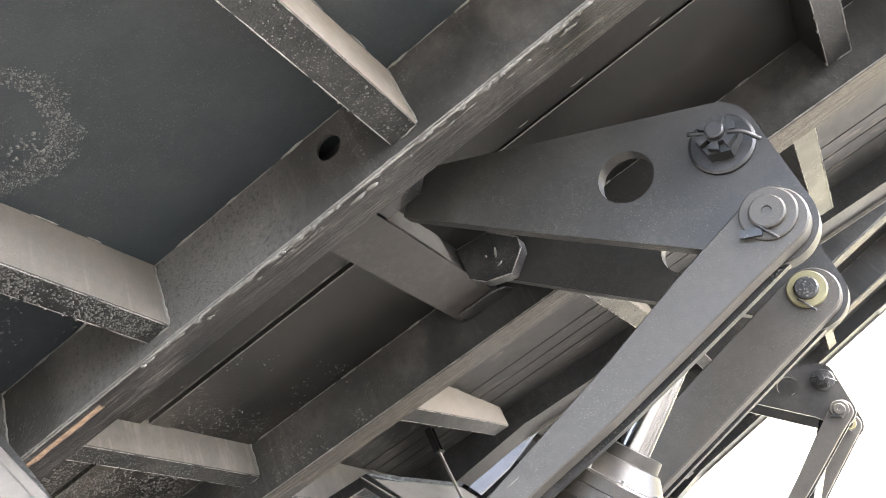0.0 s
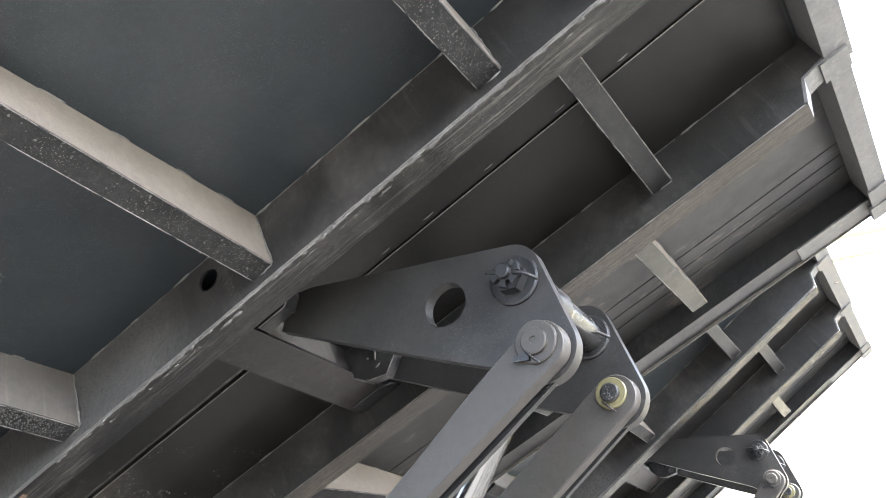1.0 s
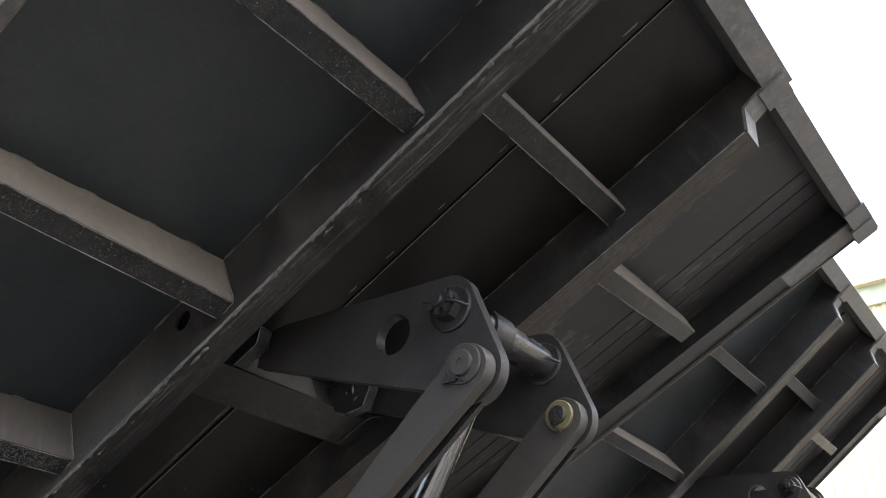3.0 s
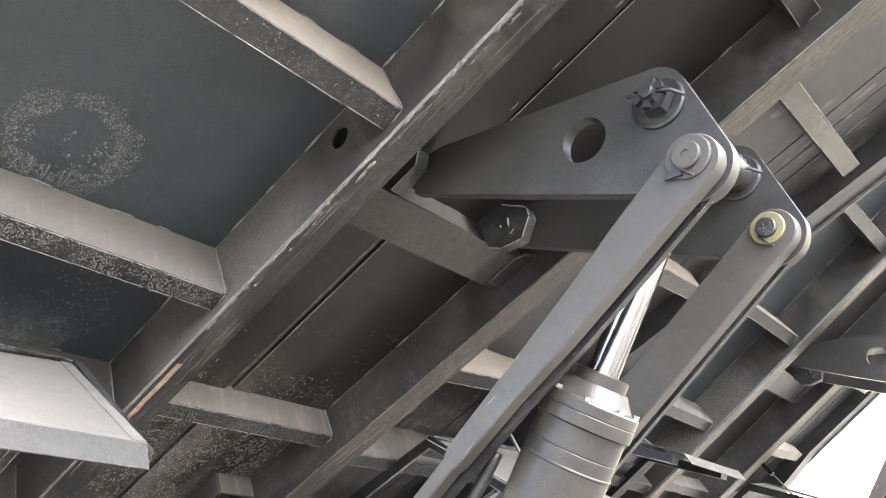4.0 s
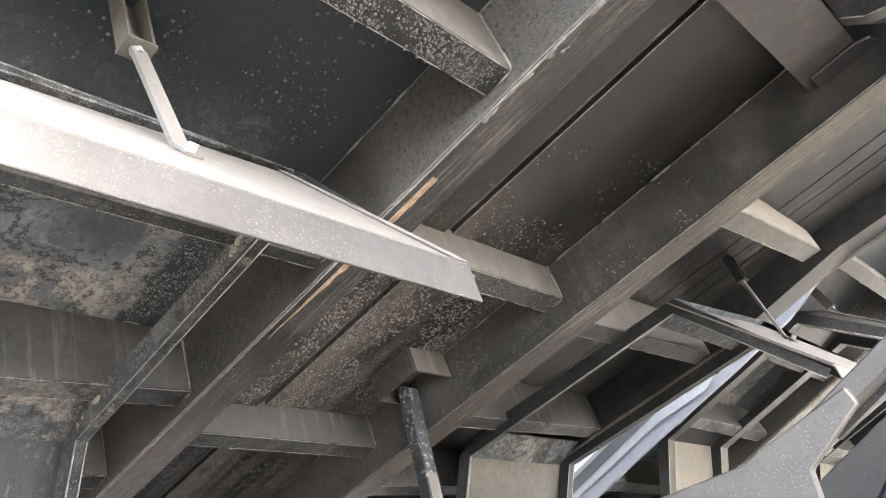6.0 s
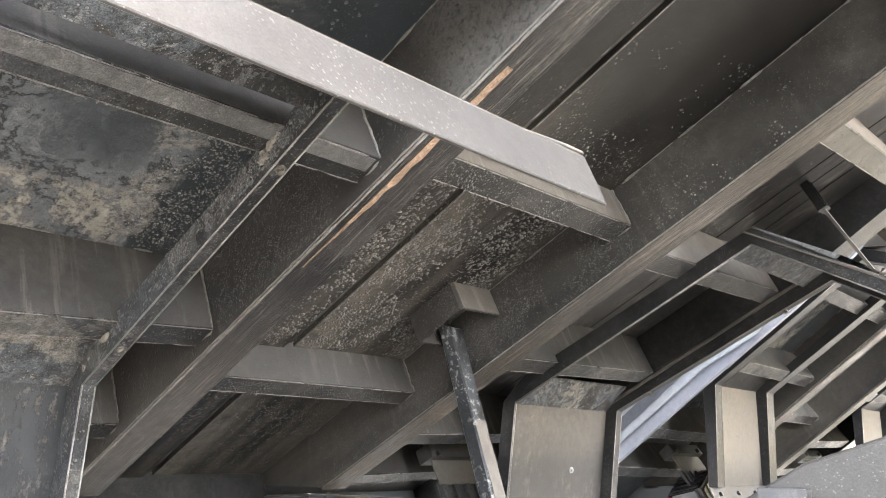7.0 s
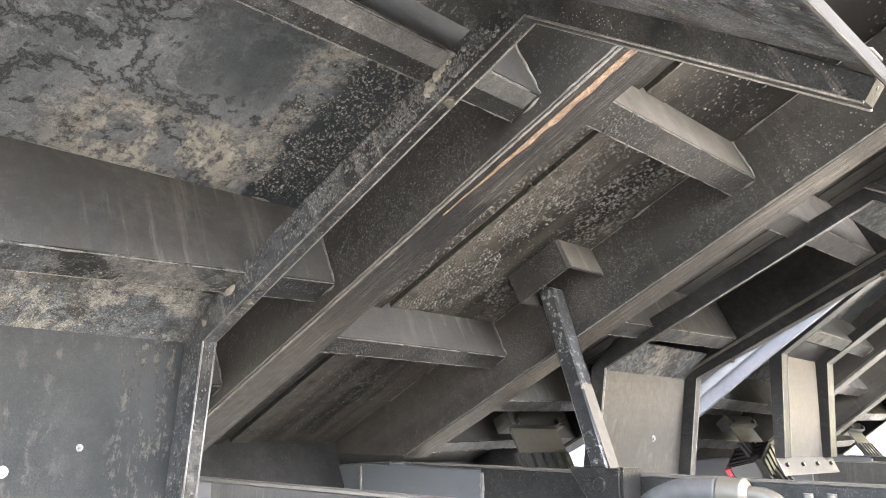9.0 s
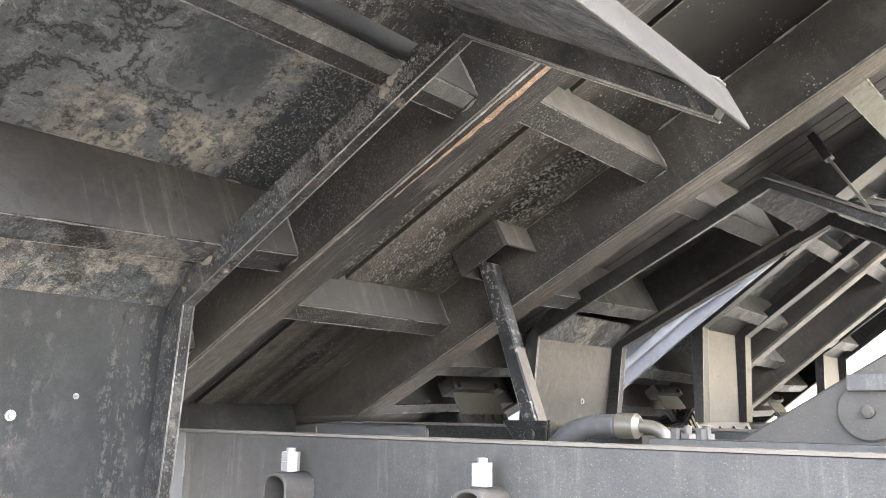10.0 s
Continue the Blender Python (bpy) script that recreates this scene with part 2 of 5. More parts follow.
    if wear:
        c = m.mix(m.step(m.noise(26, 6, 0.7), 0.70 - wear * 0.1, 0.74), c, (0.14, 0.07, 0.04))
    c = m.shade(c, m.noise(420, 3, 0.7), 0.34, 0.66, 1 - 1.6 * vary, 1 + 1.8 * vary)
    c = m.shade(c, m.noise(48, 6, 0.75), 0.36, 0.64, 1 - 1.1 * vary, 1 + 1.1 * vary)
    m.colour(c)
    m.rough(m.calc("ADD", m.calc("MULTIPLY", film, 0.45), m.step(mid, 0.2, 0.8, rough - 0.09, rough + 0.09)))
    return m.bump(height, 0.8, 0.004).m


black = painted("black_paint", (0.010, 0.010, 0.0102), 0.36, dusty=0.10, spots=0.3, speck=0.4, spec=0.25)
strip_paint = painted("strip_paint", (0.0066, 0.0062, 0.0058), 0.44, dusty=0.04, spots=0.1, speck=0.12, vary=0.12, splash=(-2.6, -2.2, -0.75, -0.15, 0.75), spec=0.17, back=(0.9, 0.40))
hoist_paint = painted("hoist_beam_paint", (0.0105, 0.0092, 0.0084), 0.40, dusty=0.10, speck=0.3, spec=0.22)
black_floor = painted("black_floor_paint", (0.0112, 0.0140, 0.0157), 0.45, dusty=0.03, spots=0.12, speck=0.12, vary=0.10, caked=True, spec=0.36)
black_rib = painted("black_rib_paint", (0.0115, 0.0115, 0.0112), 0.40, dusty=0.04, spots=0.45, speck=0.55, splash=(-2.4, -1.3, -0.9, -0.2, 0.45), spec=0.18)
# Rib webs darken front to rear: light falloff put into dust and mud tones.
web_front = painted("dusty_lit_rib_web", (0.098, 0.083, 0.067), 0.6, dust=(0.150, 0.129, 0.104), dusty=0.4, streaks=0.12, speck=0.15, vary=0.07)
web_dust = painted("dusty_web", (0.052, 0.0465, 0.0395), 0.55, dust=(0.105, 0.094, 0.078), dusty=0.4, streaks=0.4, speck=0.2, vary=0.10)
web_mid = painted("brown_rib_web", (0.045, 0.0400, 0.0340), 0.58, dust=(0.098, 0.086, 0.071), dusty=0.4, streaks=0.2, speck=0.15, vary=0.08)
web_mud_dim = painted("muddy_dim_rib_web", (0.0270, 0.0258, 0.0238), 0.5, dust=(0.066, 0.061, 0.053), dusty=0.35, streaks=0.85, speck=0.2, vary=0.10, splash=(-2.4, -1.3, -0.7, -0.2, 0.1))
beam_paint = painted("beam_paint", (0.0138, 0.0134, 0.0128), 0.38, dusty=0.16, spots=0.3, speck=0.25, streaks=0.06, vary=0.12, splash=(-2.4, -1.2, -0.4, 0.3, 0.22), spec=0.3, back=(0.55, 0.36), patch=(-0.40, 0.45, 0.75))
flange_tan = painted("tan_flange_paint", (0.0195, 0.0172, 0.0145), 0.45, dust=(0.140, 0.122, 0.098), dusty=0.75, wear=0.3, speck=0.4, drag=0.9, spec=0.2, fade=(-0.35, 0.35))
flange_paint = painted("flange_paint", (0.0080, 0.0077, 0.0074), 0.40, dusty=0.12, wear=0.15, spots=0.3, speck=0.4, drag=0.42, spec=0.22, back=(1.0, 0.15))
edge_paint = painted("rubbed_edge_paint", (0.080, 0.076, 0.069), 0.36, dusty=0.4, wear=0.2, speck=0.3)
lip_paint = painted("front_lip_paint", (0.072, 0.0705, 0.069), 0.5, dusty=0.35, wear=0.5, streaks=0.2, speck=0.2, vary=0.12, spec=0.3)
brushed = painted("brushed_paint", (0.050, 0.050, 0.048), 0.4, dusty=0.3, speck=0.2, streaks=0.5, vary=0.2, spec=0.3)
shaft_paint = painted("shaft_paint", (0.012, 0.0118, 0.0114), 0.22, dusty=0.05, speck=0.2, vary=0.1, spec=0.5)
rust_paint = painted("rust_edge", (0.136, 0.090, 0.060), 0.7, dust=(0.15, 0.112, 0.080), dusty=0.4, chips=0.05, drag=0.3)
grey_paint = painted("grey_link_paint", (0.0280, 0.0258, 0.0228), 0.46, dusty=0.05, speck=0.15, vary=0.06, spec=0.16)
arm_paint = painted("arm_paint", (0.0145, 0.0138, 0.0129), 0.42, dusty=0.08, spots=0.1, speck=0.12, vary=0.10, spec=0.2)
rail_paint = painted("rail_paint", (0.0238, 0.0234, 0.0226), 0.48, dusty=0.12, speck=0.15, streaks=0.08, vary=0.10, spec=0.25)
dusty_top = painted("dust_covered_paint", (0.070, 0.0635, 0.055), 0.75, dust=(0.090, 0.083, 0.073), dusty=0.5, speck=0.25, vary=0.06, spec=0.25)
guard_paint = painted("guard_paint", (0.0098, 0.0098, 0.0096), 0.42, dusty=0.1, spots=0.5, speck=0.7, streaks=0.25, splash=(-2.4, -1.3, -0.45, -0.30, 0.5), spec=0.2)
prop_paint = painted("prop_paint", (0.012, 0.013, 0.014), 0.36, dusty=0.12, chips=0.4, speck=0.2, spec=0.35)
guard_panel = painted("guard_panel_paint", (0.0100, 0.0114, 0.0126), 0.40, dusty=0.08, spots=0.05, speck=0.04, streaks=0.10, vary=0.12, spec=0.22, smear=(-0.34, -0.205))
# Panel is tan above, dark below: fading light put into its dust colour.
guard_dusty_shaded = painted("guard_dusty_shaded_paint", (0.0135, 0.0132, 0.0125), 0.44, dust=(0.066, 0.059, 0.049), dusty=0.25, spots=0.15, speck=0.3, streaks=0.3, vary=0.12, spec=0.25, low=(-0.02, -0.20))
mud_strip = painted("mud_caked_paint", (0.0115, 0.0118, 0.0115), 0.5, dusty=0.45, speck=0.6, splash=(-3.0, -2.9, 0.0, 0.1, 0.8), spec=0.15)
guard_edge = painted("guard_edge_paint", (0.0285, 0.0272, 0.0255), 0.55, dusty=0.15, speck=0.25, vary=0.08, spec=0.15)
# Cream darkens downwards: shade inside the frame put into the colour.
cream_shaded = painted("dusty_shaded_cream", (0.022, 0.0205, 0.018), 0.55, dust=(0.086, 0.075, 0.058), dusty=0.4, speck=0.3, vary=0.08, spec=0.3, low=(-0.14, -0.31))
frame_blue = painted("blue_grey_frame_paint", (0.0078, 0.0080, 0.0085), 0.42, dusty=0.05, speck=0.4, spec=0.22)
side_paint = painted("side_blue_grey_paint", (0.096, 0.104, 0.120), 0.45, dusty=0.1, vary=0.06, spec=0.25)
side_pale = painted("side_pale_rib_paint", (0.150, 0.162, 0.178), 0.45, dusty=0.1, vary=0.06, spec=0.25)
# Ram turns tan low down on its rear side.
cylinder_paint = painted("cylinder_paint", (0.0125, 0.0117, 0.0107), 0.36, dust=(0.125, 0.103, 0.074), dusty=0.4, speck=0.15, vary=0.12, spec=0.22, low=(1.18, 1.58, 0.561, -0.13))


def simple(name, base, rough, metal=0.0, vary=0.15, scale=14.0, bump=0.15):
    m = Mat(name, rough, metal)
    n = m.noise(scale, 6, 0.6)
    m.colour(m.mix(n, tuple(v * (1 - vary) for v in base), tuple(min(1, v * (1 + vary)) for v in base)))
    m.rough(m.step(m.noise(scale * 2.3, 4), 0.25, 0.75, rough * 0.8, min(1, rough * 1.2)))
    return m.bump(m.noise(scale * 14, 3), bump, 0.002).m


chrome = simple("polished_rod", (0.20, 0.196, 0.19), 0.22, 1.0, 0.04, 30, 0.02)
zinc = simple("zinc_plated_steel", (0.125, 0.125, 0.122), 0.35, 0.0, 0.3, 40, 0.1)
brass_zinc = simple("yellow_zinc_fitting", (0.046, 0.041, 0.031), 0.45, 0.0, 0.4, 40, 0.15)
grease_yellow = simple("yellow_bush", (0.074, 0.066, 0.028), 0.5, 0.0, 0.25, 60)
rubber = simple("black_rubber", (0.016, 0.016, 0.016), 0.65, 0.0, 0.2, 30)
hose_rubber = simple("grey_hose_cover", (0.024, 0.0236, 0.0232), 0.7, 0.0, 0.15, 30)
def drop_material(name, dark, pale):
    """Dried drops, each a little paler or darker than the next."""
    m = Mat(name, 0.45)
    pick = m.t.nodes.new("ShaderNodeNewGeometry").outputs["Random Per Island"]
    c = m.mix(m.step(pick, 0.2, 1.0), dark, pale)
    return m.colour(m.mix(m.noise(300, 2), c, tuple((a + b) * 0.35 for a, b in zip(dark, pale)))).m


drop_mat = drop_material("dried_splash", (0.020, 0.019, 0.018), (0.150, 0.141, 0.126))
film_drops = drop_material("faint_drops", (0.012, 0.0125, 0.013), (0.072, 0.070, 0.066))
web_drops = drop_material("web_drops", (0.010, 0.0098, 0.0094), (0.070, 0.066, 0.059))
rib_drops = drop_material("rib_drops", (0.010, 0.010, 0.0097), (0.066, 0.063, 0.057))
dark_drops = drop_material("dark_drops", (0.006, 0.006, 0.006), (0.066, 0.062, 0.055))
weld = simple("weld_metal", (0.11, 0.104, 0.094), 0.5, 0.1, 0.85, 130, 0.6)
lump_mud = simple("pale_lump_mud", (0.105, 0.094, 0.076), 0.9, 0.0, 0.5, 90, 0.6)
mud_dry = simple("dried_mud", (0.060, 0.056, 0.050), 0.85, 0.0, 0.35, 50, 0.4)
red_lens = simple("red_lens", (0.30, 0.015, 0.04), 0.25, 0.0, 0.1, 20, 0.05)
grey_box_paint = simple("rail_grey_paint", (0.062, 0.066, 0.071), 0.45, 0.0, 0.12, 9)
tyre_rubber = simple("tyre_rubber", (0.03, 0.03, 0.03), 0.8, 0.0, 0.2, 20)


def ground_material():
    m = Mat("yard_asphalt", 0.9)
    c = m.mix(m.noise(0.35, 6, 0.6), (0.034, 0.0325, 0.030), (0.058, 0.055, 0.050))
    c = m.mix(m.step(m.noise(3.0, 8, 0.7), 0.55, 0.75), c, (0.030, 0.028, 0.026))
    return m.colour(c).bump(m.noise(30, 6), 0.4, 0.01).m


def sheet_material():
    m = Mat("cream_sheet_steel", 0.5)
    streak = m.noise(1.0, 6, 0.6, co=m.scaled(3.0, 3.0, 0.25))
    c = m.mix(streak, (0.58, 0.495, 0.29), (0.70, 0.61, 0.385))
    c = m.mix(m.step(m.noise(14, 3), 0.70, 0.74), c, (0.25, 0.15, 0.07))
    return m.colour(c).m


asphalt, sheet = ground_material(), sheet_material()
sheet_trim = simple("pale_green_trim", (0.50, 0.53, 0.36), 0.5, 0.0, 0.1, 3)


# ---- mesh helpers ----
def box(bm, x0, x1, y0, y1, z0, z1):
    v = [bm.verts.new(p) for p in ((x0, y0, z0), (x1, y0, z0), (x1, y1, z0), (x0, y1, z0), (x0, y0, z1), (x1, y0, z1), (x1, y1, z1), (x0, y1, z1))]
    for q in ((3, 2, 1, 0), (4, 5, 6, 7), (0, 1, 5, 4), (1, 2, 6, 5), (2, 3, 7, 6), (3, 0, 4, 7)):
        bm.faces.new([v[i] for i in q])
    return bm


def prism(bm, outline, axis, a, b):
    """A flat outline pushed from a to b along an axis; the outline holds the two other coordinates in x, y, z order."""
    def at(p, d):
        return {"x": (d, p[0], p[1]), "y": (p[0], d, p[1]), "z": (p[0], p[1], d)}[axis]
    lo, hi = [bm.verts.new(at(p, a)) for p in outline], [bm.verts.new(at(p, b)) for p in outline]
    n = len(outline)
    faces = [bm.faces.new(lo), bm.faces.new(hi[::-1])]
    faces += [bm.faces.new((lo[i], hi[i], hi[(i + 1) % n], lo[(i + 1) % n])) for i in range(n)]
    bmesh.ops.recalc_face_normals(bm, faces=faces)
    return bm


def ring_plate(bm, outline, hole, radius, a, b, sides=28):
    """A plate in the x-z plane from y=a to y=b with one round hole."""
    flat = bmesh.new()
    def loop(pts):
        vs = [flat.verts.new((p[0], a, p[1])) for p in pts]
        for i in range(len(vs)):
            flat.edges.new((vs[i], vs[(i + 1) % len(vs)]))
    loop(outline)
    loop([(hole[0] + radius * math.cos(k * math.tau / sides), hole[1] + radius * math.sin(k * math.tau / sides)) for k in range(sides)])
    bmesh.ops.triangle_fill(flat, use_beauty=True, use_dissolve=False, edges=flat.edges[:])
    got = bmesh.ops.extrude_face_region(flat, geom=flat.faces[:])
    bmesh.ops.translate(flat, verts=[g for g in got["geom"] if isinstance(g, bmesh.types.BMVert)], vec=(0, b - a, 0))
    bmesh.ops.recalc_face_normals(flat, faces=flat.faces[:])
    me = bpy.data.meshes.new("plate")
    flat.to_mesh(me)
    bm.from_mesh(me)
    bpy.data.meshes.remove(me)
    flat.free()
    return bm


def rod(bm, p, q, r, sides=16, r2=None):
    p, q = Vector(p), Vector(q)
    turn = (q - p).to_track_quat("Z", "Y").to_matrix()
    rings = []
    for c, rr in ((p, r), (q, r if r2 is None else r2)):
        rings.append([bm.verts.new(c + turn @ Vector((rr * math.cos(k * math.tau / sides), rr * math.sin(k * math.tau / sides), 0))) for k in range(sides)])
    faces = [bm.faces.new(rings[0][::-1]), bm.faces.new(rings[1])]
    for k in range(sides):
        f = bm.faces.new((rings[0][k], rings[0][(k + 1) % sides], rings[1][(k + 1) % sides], rings[1][k]))
        f.smooth = sides > 8
    for f in faces:
        for e in f.edges:
            e.smooth = False
    return bm


def lathe(bm, p, q, profile, sides=40):
    """A body of revolution on the line p to q; profile: distance along it, radius."""
    p, q = Vector(p), Vector(q)
    way = (q - p).normalized()
    turn = way.to_track_quat("Z", "Y").to_matrix()
    rings = []
    for d, r in profile:
        rings.append([bm.verts.new(p + way * d + turn @ Vector((r * math.cos(k * math.tau / sides), r * math.sin(k * math.tau / sides), 0))) for k in range(sides)])
    for a, b in zip(rings, rings[1:]):
        for k in range(sides):
            bm.faces.new((a[k], a[(k + 1) % sides], b[(k + 1) % sides], b[k])).smooth = True
    for f in (bm.faces.new(rings[0][::-1]), bm.faces.new(rings[-1])):
        for e in f.edges:
            e.smooth = False
    for i in range(1, len(profile) - 1):
        u, v = (Vector(profile[j + 1]) - Vector(profile[j]) for j in (i - 1, i))
        if u.length and v.length and u.angle(v) > radians(18):
            for k in range(sides):
                bm.edges.get((rings[i][k], rings[i][(k + 1) % sides])).smooth = False
    return bm


def tube_path(bm, points, r, sides=12, smooth=True):
    pts = [Vector(p) for p in points]
    last = None
    for i, p in enumerate(pts):
        way = (pts[min(i + 1, len(pts) - 1)] - pts[max(i - 1, 0)]).normalized()
        side = way.cross(Vector((0.13, 0.27, 0.95))).normalized()
        up = side.cross(way)
        rr = r[i] if isinstance(r, (list, tuple)) else r
        ring = [bm.verts.new(p + rr * (side * math.cos(k * math.tau / sides) + up * math.sin(k * math.tau / sides))) for k in range(sides)]
        if last:
            for k in range(sides):
                bm.faces.new((last[k], last[(k + 1) % sides], ring[(k + 1) % sides], ring[k])).smooth = smooth
        else:
            bm.faces.new(ring[::-1])
        last = ring
    bm.faces.new(last)
    bmesh.ops.recalc_face_normals(bm, faces=bm.faces[:])
    return bm


def curve_points(points, steps=8):
    """A smooth line through the points."""
    pts = [Vector(p) for p in points]
    pts = [2 * pts[0] - pts[1]] + pts + [2 * pts[-1] - pts[-2]]
    out = []
    for i in range(1, len(pts) - 2):
        a, b, c, d = pts[i - 1 : i + 3]
        for k in range(steps):
            t = k / steps
            out.append(0.5 * (2 * b + (c - a) * t + (2 * a - 5 * b + 4 * c - d) * t * t + (3 * b - a - 3 * c + d) * t**3))
    return out + [pts[-2]]


def bead(bm, p, q, r, rng, rough=0.25):
    """An uneven weld bead."""
    p, q = Vector(p), Vector(q)
    n = max(3, int((q - p).length / 0.012))
    pts = [p.lerp(q, i / n) + Vector([rng.uniform(-1, 1) * r * rough for _ in range(3)]) for i in range(n + 1)]
    return tube_path(bm, pts, [r * (0.4 if i in (0, n) else rng.uniform(1 - rough, 1 + rough)) for i in range(n + 1)], 6)


def drops(parent, rng, count, u, v, facing, level, size, thick=None, material=None):
    """Dried drops on a flat face: facing "z" looks down, "y" looks to the near side; thick(u, v) thins them out."""
    verts, faces = [], []
    shift = Vector((rng.uniform(0, 50), rng.uniform(0, 50), 0))
    while count > 0:
        count -= 1
        a, b = rng.uniform(*u), rng.uniform(*v)
        patch = noise.noise(Vector((a, b, 0)) * 7 + shift) + 0.5 * noise.noise(Vector((a, b, 0)) * 22 + shift)
        if patch + (thick(a, b) if thick else 0.15) < rng.uniform(-0.15, 0.35):
            continue
        r = size * rng.choice((0.5, 0.6, 0.7, 0.85, 1.0, 1.35))
        h, oval, turn = r * rng.uniform(0.35, 0.6), rng.uniform(0.88, 1.14), rng.uniform(0, 3.1)
        base = level(a, b) if callable(level) else level
        k0 = len(verts)
        for f, up in ((1.0, -0.0003), (0.72, 0.65 * h)):
            for k in range(7):
                t = turn + k * math.tau / 7
                p, q = a + f * r * oval * math.cos(t), b + f * r / oval * math.sin(t)
                verts.append((p, q, base - up) if facing == "z" else (p, base - up, q))
        verts.append((a, b, base - h) if facing == "z" else (a, base - h, b))
        for k in range(7):
            j = (k + 1) % 7
            faces += [(k0 + k, k0 + j, k0 + 7 + j, k0 + 7 + k), (k0 + 7 + k, k0 + 7 + j, k0 + 14)]
    me = bpy.data.meshes.new("dried_splash")
    me.from_pydata(verts, [], faces)
    me.materials.append(material or drop_mat)
    for f in me.polygons:
        f.use_smooth = True
    bm = bmesh.new()
    bm.from_mesh(me)
    bmesh.ops.recalc_face_normals(bm, faces=bm.faces[:])
    bm.to_mesh(me)
    bm.free()
    ob = new("dried_splash", me)
    ob.parent = parent
    return tagged(ob, "dried splash drops on the paint", kind="stuff")


def soften(bm, width=0.003, angle=35):
    edges = [e for e in bm.edges if len(e.link_faces) == 2 and e.calc_face_angle(0) > radians(angle)]
    bmesh.ops.bevel(bm, geom=edges, offset=width, segments=1, profile=0.5, affect="EDGES", clamp_overlap=True)
    return bm


def rounded(bm):
    """Shade flat faces that meet at a small angle as one curved surface."""
    bm.normal_update()
    flat = {f for f in bm.faces if not f.smooth}
    for e in bm.edges:
        if len(e.link_faces) == 2 and all(f in flat for f in e.link_faces) and e.calc_face_angle(0) > radians(30):
            e.smooth = False
    for f in flat:
        f.smooth = True
    return bm


def part(name, bm, material, parent, label="", kind=""):
    if len(bm.faces) < 2500:
        rounded(bm)
    me = bpy.data.meshes.new(name)
    bm.to_mesh(me)
    bm.free()
    me.materials.append(material)
    ob = new(name, me)
    ob.parent = parent
    return tagged(ob, label, kind=kind)


def B():
    return bmesh.new()


# ---- the yard ----
ground_bm = B()
bmesh.ops.create_grid(ground_bm, x_segments=40, y_segments=40, size=400)
ground = tagged(part("ground", ground_bm, asphalt, None), "dark dusty asphalt yard, dry", "ground", kind="structure")


def shed(y, top, x0, x1):
    """A long shed clad in corrugated sheet, with an eaves trim and a low roof."""
    base = new("shed", None)
    base.location = (0, y, 0)
    bm = B()
    pitch, deep, x, verts = 0.2, 0.035, x0, []
    while x < x1:
        for dx, dy in ((0, 0), (0.09, 0), (0.12, -deep), (0.17, -deep)):
            verts.append((x + dx, dy))
        x += pitch
    lo = [bm.verts.new((a, b, 0)) for a, b in verts]
    hi = [bm.verts.new((a, b, top)) for a, b in verts]
    for i in range(len(lo) - 1):
        bm.faces.new((lo[i], lo[i + 1], hi[i + 1], hi[i]))
    part("wall", bm, sheet, base, "cream corrugated sheet wall")
    part("eaves_trim", box(B(), x0, x1, -0.10, 0.25, top - 0.55, top - 0.08), sheet_trim, base, "pale green eaves trim")
    part("gutter", soften(box(B(), x0, x1, -0.28, -0.05, top - 0.08, top + 0.10), 0.03), sheet, base)
    roof = B()
    prism(roof, [(0.0, top), (9.0, top + 1.6), (18.0, top), (18.0, top - 0.1), (9.0, top + 1.5), (0.0, top - 0.1)], "x", x0, x1)
    part("roof", roof, sheet, base)
    box_b = B()
    box(box_b, x0, x1, 17.8, 18.0, 0, top - 0.1)
    part("rear_wall", box_b, sheet, base)
    return tagged(base, "long industrial shed clad in cream corrugated sheet", "building")


shed(18.0, 10.36, -34, 30)


# ---- dump truck ----
HINGE = Vector((-1.649, 0.0, 1.105))
HINGE_IN_BODY = Vector((-1.83, 0.0, 0.04))
FLOOR = 0.170
STRIPS = ((0.092, 0.368, 0.030), (0.402, 0.470, 0.024), (0.470, 0.799, 0.020))


def body_pose(tilt):
    """The tipped body on its hinge; the near one sits a little askew on the chassis."""
    askew = -0.46 if tilt < 30 else 0.0
    return Matrix.Translation(HINGE) @ pose(0, 0, 0, 0, -tilt, 0) @ Matrix.Translation(-HINGE_IN_BODY) @ pose(0, 0, 0, 0, 0, askew)


def channel(x, y_in, y_out, z_in, z_out):
    """A folded rib, open at the top, that may taper from the beam to the side rail."""
    bm = B()
    t, w = 0.006, 0.064
    rings = []
    for y, z in ((y_in, z_in), (y_out, z_out)):
        rings.append([bm.verts.new((x + dx, y, zz)) for dx, zz in ((0, FLOOR), (0, z), (-w, z), (-w, FLOOR), (-w + t, FLOOR), (-w + t, z + t), (-t, z + t), (-t, FLOOR))])
    for k in range(8):
        bm.faces.new((rings[0][k], rings[0][(k + 1) % 8], rings[1][(k + 1) % 8], rings[1][k]))
    for r in rings:
        bm.faces.new(r)
    bmesh.ops.recalc_face_normals(bm, faces=bm.faces[:])
    return soften(bm, 0.002)


